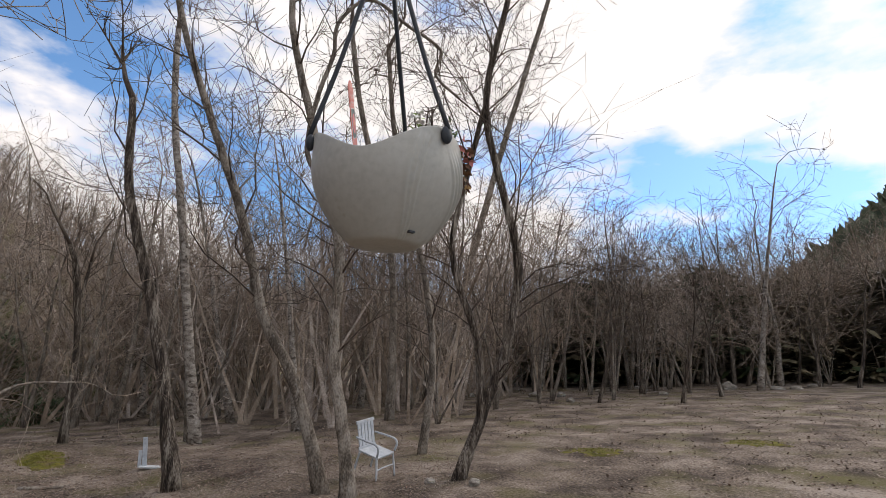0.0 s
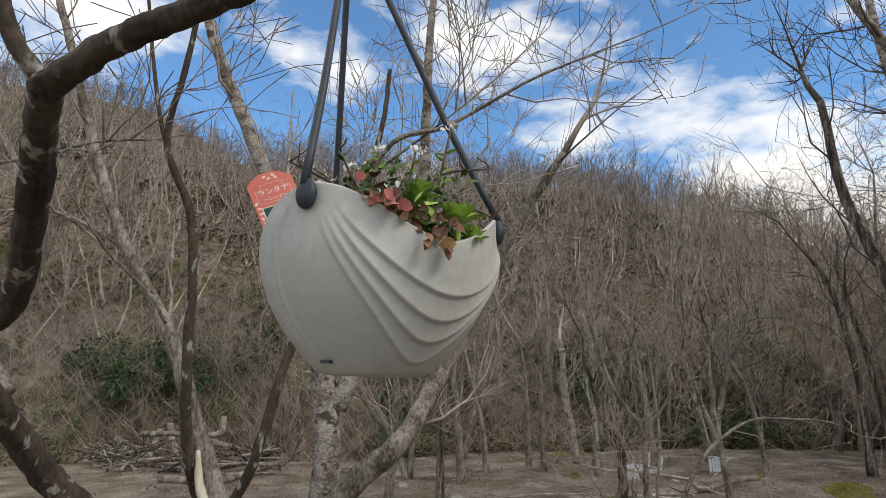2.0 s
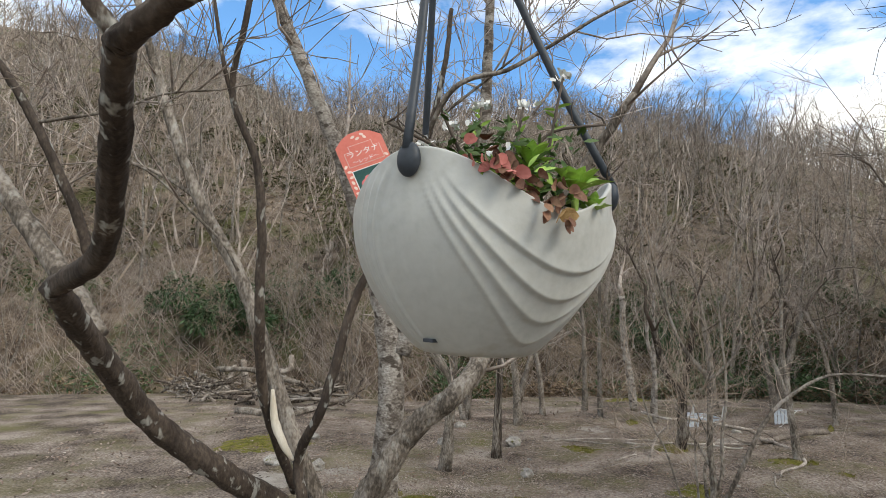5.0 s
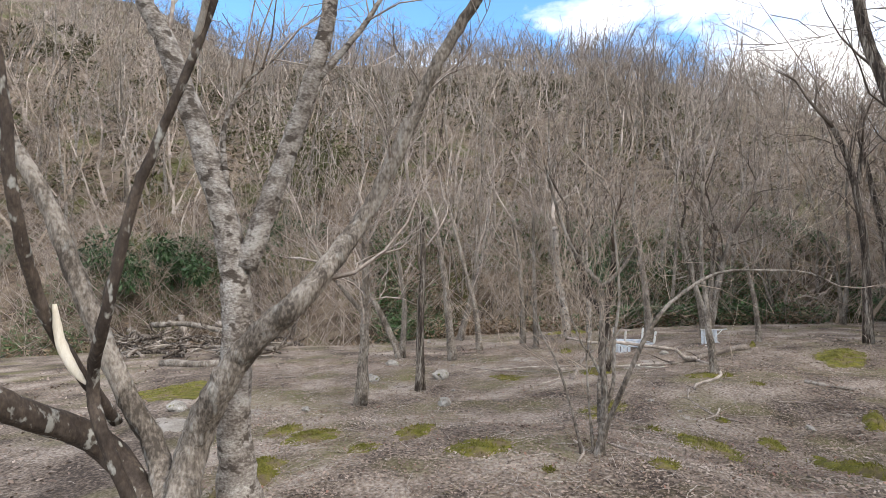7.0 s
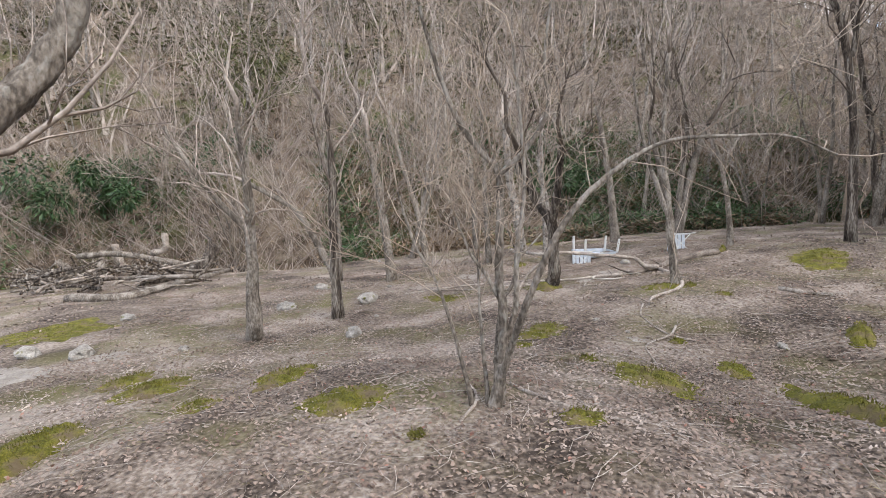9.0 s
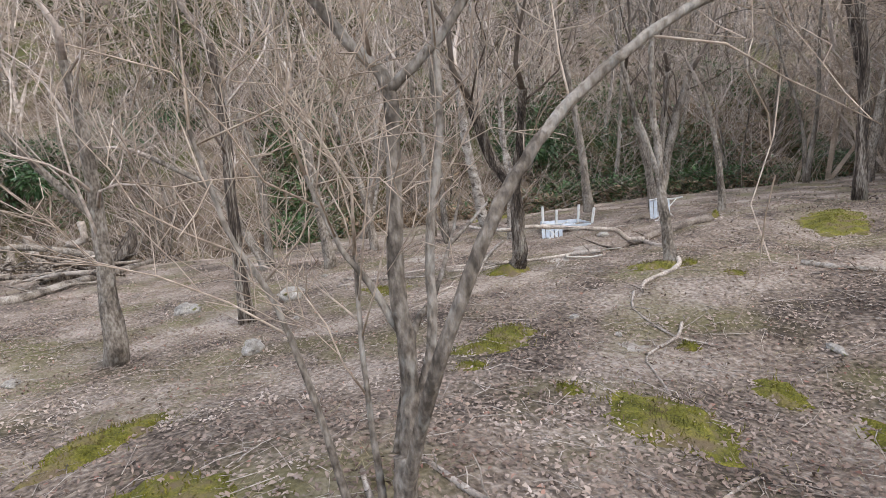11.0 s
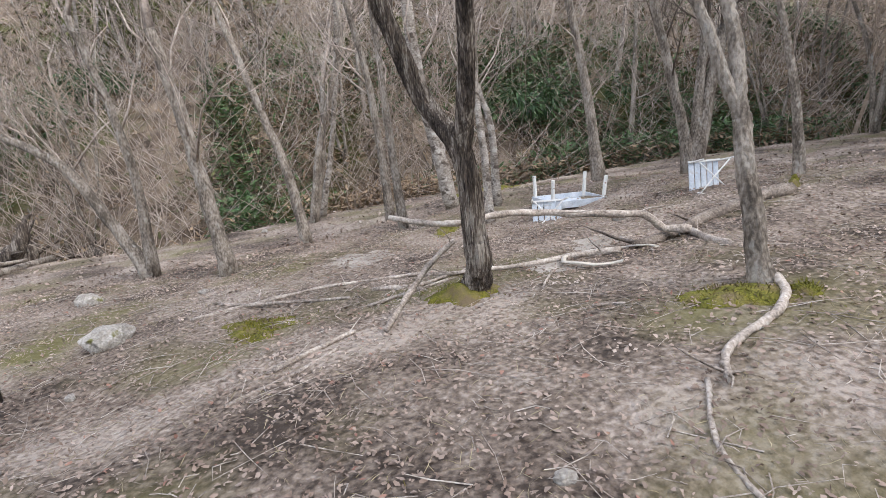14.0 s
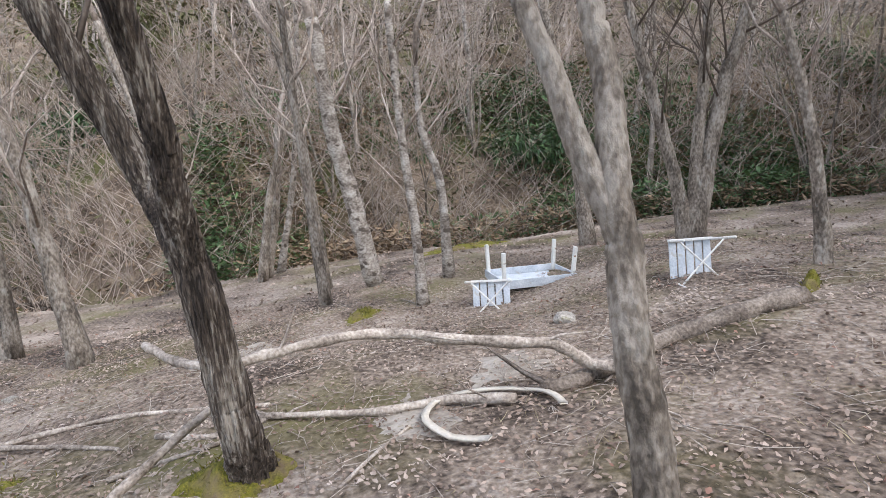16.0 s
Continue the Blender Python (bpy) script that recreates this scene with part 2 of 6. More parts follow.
def curve_points(pts, per=5, wobble=0.0, rng=None):
    """A smooth line through a few points."""
    pts = [Vector(p) for p in pts]
    if len(pts) == 2:
        pts = [pts[0], (pts[0] + pts[1]) / 2, pts[1]]
    ext = [pts[0] * 2 - pts[1]] + pts + [pts[-1] * 2 - pts[-2]]
    out = []
    for k in range(1, len(ext) - 2):
        a, b, c, d = ext[k - 1 : k + 3]
        for s in range(per):
            u = s / per
            out.append(0.5 * ((2 * b) + (c - a) * u + (2 * a - 5 * b + 4 * c - d) * u * u + (3 * b - a - 3 * c + d) * u ** 3))
    out.append(pts[-1])
    if wobble and rng:
        out = [p + Vector((rng.uniform(-1, 1), rng.uniform(-1, 1), rng.uniform(-1, 1))) * wobble for p in out]
    return out


def grow(wood, rng, start, way, length, radius, level, reach=3, up=0.25, sides=4, bend=0.22, forks=(4, 6), thin=0.003):
    """A branch that wanders, bears side branches, and ends in twigs."""
    steps = 5 if level == 0 else 4 if level == 1 else 3 if level == 2 else 2
    pts, radii, p, d = [start], [radius], start, way.normalized()
    for k in range(steps):
        d = (d + Vector((rng.gauss(0, bend), rng.gauss(0, bend), rng.gauss(0, bend) + up * 0.4))).normalized()
        p = p + d * (length / steps)
        pts.append(p)
        radii.append(max(thin, radius * (1 - 0.8 * (k + 1) / steps)))
    wood.tube(pts, radii, sides if level < 2 else 3)
    if level >= reach:
        return
    for _ in range(rng.randint(*forks)):
        u = rng.uniform(0.25, 0.98) * steps
        k = min(steps - 1, int(u))
        at = pts[k].lerp(pts[k + 1], u - k)
        along = (pts[k + 1] - pts[k]).normalized()
        turn = along.orthogonal().normalized()
        turn.rotate(Matrix.Rotation(rng.uniform(0, 2 * math.pi), 3, along))
        out = along * rng.uniform(0.3, 0.85) + turn * rng.uniform(0.55, 1.1) + Vector((0, 0, up))
        grow(wood, rng, at, out, length * rng.uniform(0.38, 0.68), max(thin, radii[k] * rng.uniform(0.45, 0.7)), level + 1, reach, up, sides, bend, forks, thin)


def tree(place, limbs, label, bark, twig, seed, crown=(5, 1.6), reach=3, group="trees in the wood", forks=(3, 5), sides=9, bare=0.45, up=0.3, name="tree", lumpy=0.16, ridge=0.0, per=6, thin=0.003, bend=0.24):
    """limbs: rows of (points from the tree's foot, first radius, last radius). Branches sprout from their upper parts."""
    rng = random.Random(seed)
    root = thing(name, place, label, "tree", group)
    trunk, twigs = Wood(), Wood()
    dark = Wood()
    for pts, r0, r1, *own in limbs:
        line = curve_points(pts, per, r0 * 0.10 * 6 / per, rng)
        n = len(line)
        radii = [r0 + (r1 - r0) * k / (n - 1) for k in range(n)]
        if pts[0][2] < 0.1:
            for k in range(per):
                radii[k] *= 1 + 0.4 * (1 - k / per) ** 2.5
            line[0] = line[0] - Vector((0, 0, 0.08))
        (dark if own == [1] else trunk).tube(line, radii, sides if r0 > 0.012 else 6, lumpy, seed, ridge)
        count, reach_out = crown
        if count and pts[-1][2] > 0.6 and not own:
            for k in range(count):
                u = bare + (1 - bare) * (k + rng.random()) / count
                i = min(n - 2, int(u * (n - 1)))
                along = (line[i + 1] - line[i]).normalized()
                turn = along.orthogonal().normalized()
                turn.rotate(Matrix.Rotation(rng.uniform(0, 6.28), 3, along))
                grow(twigs, rng, line[i], along * 0.6 + turn * rng.uniform(0.5, 1.0) + Vector((0, 0, up)), reach_out * rng.uniform(0.6, 1.15), min(0.017, max(2.2 * thin, radii[i] * rng.uniform(0.2, 0.38))), 1, reach, up, 4, bend, forks, thin)
            grow(twigs, rng, line[-1], line[-1] - line[-2], reach_out * rng.uniform(0.8, 1.2), r1 * 0.95, 1, reach, up, 4, bend, forks, thin)
    trunk.object("trunk", bark, root)
    if dark.verts:
        tagged(dark.object("limb", BARK_LIMB, root), "dark brown hanging limb")
    if twigs.verts:
        twigs.object("crown", twig, root)
    return root


class Leaves:
    """Gathers small bent blades for one mesh."""

    def __init__(self):
        self.verts, self.faces = [], []

    def flat(self, base, way, face, length, width, fold=0.0):
        """A leaf of two facets that meet at a fold across it."""
        way = way.normalized()
        across = way.cross(face)
        across = across.normalized() if across.length > 1e-4 else way.orthogonal().normalized()
        lift = across.cross(way) * (fold * length)
        first, mid = len(self.verts), base + way * (length * 0.5) + lift
        self.verts += [base - across * (width * 0.18), base + across * (width * 0.18), mid + across * (width * 0.5), mid - across * (width * 0.5), base + way * length + across * (width * 0.12), base + way * length - across * (width * 0.12)]
        self.faces += [(first, first + 1, first + 2, first + 3), (first + 3, first + 2, first + 4, first + 5)]

    def blade(self, base, way, face, length, width, droop=0.0, shape=(0.25, 1.0, 0.85, 0.15), cup=0.15):
        way = way.normalized()
        across = way.cross(face)
        across = across.normalized() if across.length > 1e-4 else way.orthogonal().normalized()
        lift = across.cross(way)
        first, n = len(self.verts), len(shape)
        for k, s in enumerate(shape):
            u = k / (n - 1)
            p = base + way * (length * u) - Vector((0, 0, droop * length * u * u))
            half = width * 0.5 * s
            self.verts += [p - across * half + lift * (cup * half), p, p + across * half + lift * (cup * half)]
        for k in range(n - 1):
            a = first + 3 * k
            self.faces += [(a, a + 1, a + 4, a + 3), (a + 1, a + 2, a + 5, a + 4)]

    def object(self, name, mat, parent=None):
        ob = mesh_object(name, self.verts, self.faces, mat)
        ob.parent = parent
        return ob


# trees told apart, one by one
tree((-8.02, 6.19, lie(-8.02, 6.19)), [([(0.00, 0.00, 0.00), (0.12, -0.00, 0.24), (0.15, -0.03, 0.54), (0.16, -0.08, 0.96), (-0.03, -0.25, 1.33), (0.01, -0.49, 1.94)], 0.088, 0.050), ([(0.15, -0.08, 0.90), (0.29, -0.08, 1.23), (0.36, -0.08, 1.46), (0.54, -0.13, 2.00)], 0.058, 0.042)], "dark furrowed twin-stemmed tree with mossy foot", BARK_DARK, TWIG_DARK, 1, crown=(2, 1.4), bare=0.9, sides=64, lumpy=0.03, ridge=0.2, per=26)
tree((-6.75, 7.30, lie(-6.75, 7.30)), [([(0.00, 0.00, 0.00), (-0.04, -0.01, 0.19), (-0.07, -0.01, 0.38), (-0.10, -0.03, 0.57), (-0.14, -0.02, 0.79), (-0.16, -0.03, 0.93), (-0.19, -0.02, 1.12), (-0.22, -0.02, 1.28), (-0.26, -0.03, 1.47), (-0.33, 0.00, 2.1), (-0.36, 0.06, 2.9)], 0.057, 0.024), ([(-0.15, -0.03, 0.86), (-0.20, -0.09, 1.04), (-0.22, -0.12, 1.14), (-0.25, -0.15, 1.28), (-0.28, -0.19, 1.40), (-0.31, -0.21, 1.51), (-0.36, -0.33, 2.0), (-0.40, -0.42, 2.6)], 0.036, 0.017)], "grey-brown forked tree beside a crooked root", BARK_GREY, TWIG, 2, crown=(4, 1.1), bare=0.75, sides=40, lumpy=0.07, ridge=0.10, per=10)
tree((-11.91, 3.50, lie(-11.91, 3.50)), [([(-0.00, -0.00, -0.00), (-0.12, -0.36, 0.75), (-0.25, -0.75, 1.42), (-0.53, -1.60, 1.97)], 0.079, 0.041), ([(0.00, 0.01, 0.06), (0.02, 0.05, 1.07), (-0.02, -0.07, 2.03), (-0.10, -0.31, 3.00)], 0.065, 0.033)], "two slim grey stems leaning apart from one stump", BARK_GREY, TWIG, 4)
tree((-11.02, 4.44, lie(-11.02, 4.44)), [([(0.00, 0.00, 0.00), (-0.03, -0.10, 0.94), (-0.06, -0.20, 1.76), (-0.11, -0.34, 2.60)], 0.086, 0.054)], "slim leaning grey tree with rough bark", BARK_GREY, TWIG, 5)
tree((-12.04, 5.38, lie(-12.04, 5.38)), [([(0.00, 0.00, -0.00), (-0.04, -0.13, 1.00), (-0.13, -0.41, 2.06), (-0.23, -0.71, 3.20)], 0.067, 0.036)], "slim grey tree leaning towards the stream", BARK_GREY, TWIG, 6)
tree((-15.55, 5.94, lie(-15.55, 5.94)), [([(0.00, 0.00, 0.00), (0.12, 0.36, 1.39), (0.21, 0.65, 3.07), (0.26, 0.78, 4.55)], 0.058, 0.037)], "thin pale sapling by the stream bank", BARK_PALE, TWIG, 7)
tree((-10.95, 7.15, lie(-10.95, 7.15)), [([(-0.02, -0.06, 0.25), (-0.06, -0.17, 0.99), (-0.10, -0.31, 1.76), (-0.12, -0.38, 2.74)], 0.095, 0.064)], "pale smooth-barked straight tree", BARK_PALE, TWIG, 8, crown=(4, 1.4), bare=0.7)
tree((-10.86, 7.54, lie(-10.86, 7.54)), [([(0.00, 0.00, 0.00), (-0.00, -0.02, 0.79), (-0.02, -0.07, 1.65), (-0.02, -0.10, 2.86)], 0.053, 0.033)], "slender pale tree with smooth bark", BARK_PALE, TWIG, 9)
tree((-11.75, 8.04, lie(-11.75, 8.04)), [([(0.00, 0.00, 0.00), (-0.00, -0.02, 1.07), (-0.04, -0.18, 1.71), (-0.05, -0.19, 2.37)], 0.056, 0.031)], "slender pale tree with a bent stem", BARK_PALE, TWIG, 10)
tree((-10.60, 10.35, lie(-10.60, 10.35)), [([(-0.00, -0.01, 0.09), (-0.03, -0.14, 0.80), (-0.09, -0.36, 1.66), (-0.14, -0.56, 2.48)], 0.077, 0.044), ([(0.01, 0.05, 0.08), (0.06, 0.25, 1.06), (0.10, 0.41, 1.77), (0.15, 0.62, 2.39)], 0.101, 0.055), ([(0.01, 0.02, 0.20), (0.03, 0.14, 1.35), (0.05, 0.22, 2.42)], 0.071, 0.044)], "cluster of dark stems from one stool", BARK_GREY, TWIG_DARK, 11)
tree((-8.86, 10.16, lie(-8.86, 10.16)), [([(0.00, 0.01, -0.10), (-0.02, -0.08, 0.69), (-0.05, -0.20, 1.28), (-0.08, -0.35, 1.77)], 0.054, 0.027)], "slim grey tree with a mossy foot", BARK_GREY, TWIG, 12, crown=(4, 1.3), bare=0.55)
tree((-14.73, 5.70, lie(-14.73, 5.70)), [([(0.00, 0.00, 0.00), (0.08, 0.32, 1.51), (0.20, 0.84, 3.00), (0.21, 0.86, 3.90)], 0.063, 0.038)], "thin grey sapling with shaggy foot", BARK_GREY, TWIG, 13)
tree((-12.51, 6.65, lie(-12.51, 6.65)), [([(0.00, 0.00, 0.00), (-0.01, -0.05, 1.28), (-0.03, -0.14, 2.22), (-0.07, -0.29, 3.05)], 0.063, 0.036)], "slim leaning grey tree with rough bark", BARK_GREY, TWIG, 14)
tree((-7.45, 2.16, lie(-7.45, 2.16)), [([(0.00, 0.00, 0.05), (0.01, 0.03, 0.99), (0.01, 0.03, 1.80), (-0.01, -0.03, 2.46)], 0.076, 0.033), ([(0.01, 0.04, 1.20), (-0.11, -0.45, 1.81), (-0.20, -0.80, 2.40)], 0.034, 0.020)], "small grey tree with a dark foot", BARK_GREY, TWIG, 15, crown=(7, 1.1), bare=0.35)
tree((-8.36, 3.20, lie(-8.36, 3.20)), [([(-0.00, -0.01, 0.06), (-0.01, -0.03, 1.04), (-0.00, -0.01, 2.06), (-0.01, -0.05, 2.83)], 0.069, 0.039)], "small tree with a dark scaly foot", BARK_DARK, TWIG, 16)
tree((-3.87, 3.70, lie(-3.87, 3.70)), [([(0.00, 0.02, 0.00), (-0.02, 0.05, 0.23), (-0.05, 0.08, 0.49), (-0.09, 0.07, 0.77), (-0.14, 0.10, 1.16), (-0.18, 0.10, 1.36), (-0.23, 0.00, 1.49), (-0.30, -0.12, 1.70), (-0.38, -0.21, 2.01), (-0.44, -0.30, 2.40)], 0.034, 0.010), ([(-0.01, 0.03, 0.06), (0.08, 0.04, 0.28), (0.23, 0.09, 0.63), (0.29, 0.21, 0.96), (0.29, 0.31, 1.11), (0.32, 0.45, 1.27), (0.36, 0.68, 1.43), (0.42, 0.87, 1.5), (0.51, 1.15, 1.51), (0.6, 1.41, 1.5), (0.68, 1.63, 1.4)], 0.023, 0.005), ([(-0.03, 0.05, 0.30), (-0.04, 0.15, 0.56), (-0.08, 0.18, 0.90), (-0.11, 0.24, 1.23), (-0.17, 0.25, 1.61), (-0.22, 0.22, 2.10)], 0.019, 0.007), ([(-0.17, 0.10, 1.33), (-0.14, 0.29, 1.51), (-0.14, 0.41, 1.74), (-0.18, 0.40, 1.99), (-0.20, 0.46, 2.4)], 0.017, 0.007), ([(-0.04, -0.12, 0.00), (-0.12, -0.19, 0.37), (-0.20, -0.28, 0.71), (-0.27, -0.39, 0.94), (-0.34, -0.47, 1.25)], 0.013, 0.006), ([(-0.02, -0.03, 0.00), (-0.09, -0.05, 0.49), (-0.15, -0.04, 0.85)], 0.012, 0.006), ([(-0.07, 0.07, 0.60), (-0.12, -0.01, 0.77), (-0.16, -0.08, 0.88), (-0.20, -0.16, 1.1)], 0.014, 0.006), ([(0.01, 0.0, 0.0), (0.012, 0.02, 0.14), (0.006, 0.03, 0.25)], 0.036, 0.030, 2), ([(-0.03, 0.02, 0.25), (-0.28, 0.16, 0.53), (-0.35, 0.25, 0.61), (-0.46, 0.33, 0.67), (-0.58, 0.42, 0.78), (-0.70, 0.51, 0.92)], 0.016, 0.006, 2), ([(-0.58, 0.42, 0.78), (-0.63, 0.51, 0.83), (-0.69, 0.64, 0.92)], 0.010, 0.005, 2), ([(-0.59, 0.41, 0.78), (-0.68, 0.40, 0.89), (-0.81, 0.39, 1.04)], 0.008, 0.004, 2)], "bushy many-stemmed small tree with a pale cut stub at its foot", BARK_GREY, TWIG_TAN, 19, crown=(5, 0.75), reach=3, up=0.3, sides=14, per=7, thin=0.0018, bend=0.3)
tree((-7.84, 11.63, lie(-7.84, 11.63)), [([(0.00, 0.00, 0.04), (-0.02, -0.07, 1.81), (-0.09, -0.35, 3.35), (-0.17, -0.67, 4.05)], 0.074, 0.046), ([(-0.05, -0.19, 2.99), (-0.03, -0.12, 3.78)], 0.040, 0.027)], "dark straight tree on the rise", BARK_DARK, TWIG_DARK, 20)
tree((-12.65, 10.33, lie(-12.65, 10.33)), [([(-0.00, 0.00, -0.00), (-0.05, -0.18, 1.55), (-0.13, -0.50, 3.33)], 0.092, 0.055)], "slim grey tree near the furniture", BARK_GREY, TWIG, 22)
tree((-11.61, 6.61, lie(-11.61, 6.61)), [([(0.00, 0.00, 0.00), (-0.02, -0.06, 1.46), (-0.03, -0.12, 3.22)], 0.055, 0.035)], "thin grey sapling in the clearing", BARK_GREY, TWIG, 23)
tree((-15.06, 5.74, lie(-15.06, 5.74)), [([(0.00, -0.00, 0.00), (0.08, 0.31, 1.23), (0.12, 0.47, 2.44)], 0.077, 0.045)], "thin forked sapling in the clearing", BARK_GREY, TWIG, 24)
tree((0.23, 8.10, lie(0.23, 8.10)), [([(-0.00, 0.00, 0.00), (0.30, 0.01, 0.81), (0.66, 0.01, 1.82), (0.83, 0.02, 3.28), (0.32, 0.01, 5.66), (0.68, 0.01, 7.83), (1.05, 0.02, 9.64)], 0.087, 0.044), ([(0.30, 0.01, 0.84), (0.24, 0.00, 1.89), (-0.17, -0.00, 3.25), (0.06, 0.00, 4.66), (0.35, 0.00, 6.00)], 0.065, 0.036)], "crooked dark tree with two stems", BARK_DARK, TWIG_DARK, 31, crown=(19, 1.8), bare=0.25, forks=(4, 6), thin=0.0042, up=0.22)
tree((-1.16, 7.31, lie(-1.16, 7.31)), [([(0.00, 0.00, 0.00), (-0.11, -0.00, 0.67), (-0.35, -0.01, 1.96), (-0.37, -0.01, 3.22), (-0.83, -0.02, 4.83), (-1.33, -0.03, 6.61), (-1.49, -0.03, 8.17)], 0.093, 0.044), ([(-0.64, -0.01, 4.13), (-0.94, -0.02, 4.64), (-0.88, -0.02, 5.47), (-0.69, -0.01, 6.24), (-0.65, -0.01, 6.83), (-0.19, -0.00, 7.26), (0.41, 0.01, 6.82), (0.95, 0.02, 6.40), (0.88, 0.02, 6.00), (1.14, 0.02, 5.68)], 0.041, 0.017), ([(-0.19, -0.00, 7.24), (0.20, 0.00, 7.48), (0.73, 0.01, 7.61)], 0.036, 0.022)], "slim lichen-grey tree beside a white garden chair", BARK_GREY, TWIG_DARK, 32, crown=(19, 1.7), bare=0.3, forks=(4, 6), thin=0.0042, up=0.22)
tree((-1.53, 7.49, lie(-1.53, 7.49)), [([(0.00, -0.00, 0.00), (-0.50, -0.01, 1.37), (-1.02, -0.02, 2.27), (-1.46, -0.03, 3.65), (-2.18, -0.04, 5.33), (-2.87, -0.06, 7.09), (-3.13, -0.06, 8.65)], 0.088, 0.041)], "leaning lichen-grey tree with a spreading crown", BARK_GREY, TWIG_DARK, 33, crown=(20, 1.8), bare=0.3, forks=(4, 6), thin=0.0042, up=0.22)
tree((-3.74, 8.02, lie(-3.74, 8.02)), [([(0.00, 0.00, 0.00), (-0.32, -0.01, 1.40), (-0.75, -0.01, 2.71), (-1.33, -0.03, 4.41), (-1.53, -0.03, 5.93)], 0.102, 0.054)], "dark leaning tree trunk with twiggy top", BARK_DARK, TWIG_DARK, 34)
tree((-5.48, 12.48, lie(-5.48, 12.48)), [([(0.00, 0.00, 0.00), (-0.45, -0.01, 2.26), (-0.92, -0.02, 4.66), (-1.61, -0.03, 7.90), (-1.87, -0.04, 10.35)], 0.118, 0.072)], "pale straight slim tree", BARK_PALE, TWIG, 35)
tree((-11.26, 17.10, lie(-11.26, 17.10)), [([(-0.00, 0.00, -0.00), (-0.43, -0.01, 2.62), (-1.10, -0.02, 5.53)], 0.086, 0.065)], "thin dark sapling by the field", BARK_DARK, TWIG_DARK, 36)
tree((-0.40, 10.25, lie(-0.40, 10.25)), [([(0.00, 0.00, 0.00), (0.15, 0.00, 1.54), (-0.09, -0.00, 3.35), (-0.77, -0.02, 6.05), (-1.04, -0.02, 8.16)], 0.071, 0.046)], "slim grey-brown tree with fine dark twigs", BARK_GREY, TWIG_DARK, 37, crown=(19, 1.8), bare=0.25, forks=(4, 6), thin=0.0042, up=0.22)
tree((-1.59, 16.05, lie(-1.59, 16.05)), [([(0.00, -0.00, 0.00), (-0.04, -0.00, 2.30), (-0.28, -0.01, 5.02), (-1.45, -0.03, 9.52), (-2.00, -0.04, 12.72)], 0.120, 0.083)], "straight grey tree with fine twigs", BARK_GREY, TWIG_DARK, 38, crown=(19, 2.1), bare=0.3, forks=(4, 6), thin=0.0042, up=0.22)
tree((0.21, 26.18, lie(0.21, 26.18)), [([(-0.00, -0.00, 0.00), (0.29, 0.01, 4.24), (1.73, 0.03, 10.38), (3.80, 0.07, 17.95), (5.19, 0.10, 22.99)], 0.184, 0.123)], "slim leaning tree with fine dark twigs", BARK_GREY, TWIG_DARK, 39, crown=(19, 2.6), bare=0.25, forks=(4, 6), thin=0.0042, up=0.22)
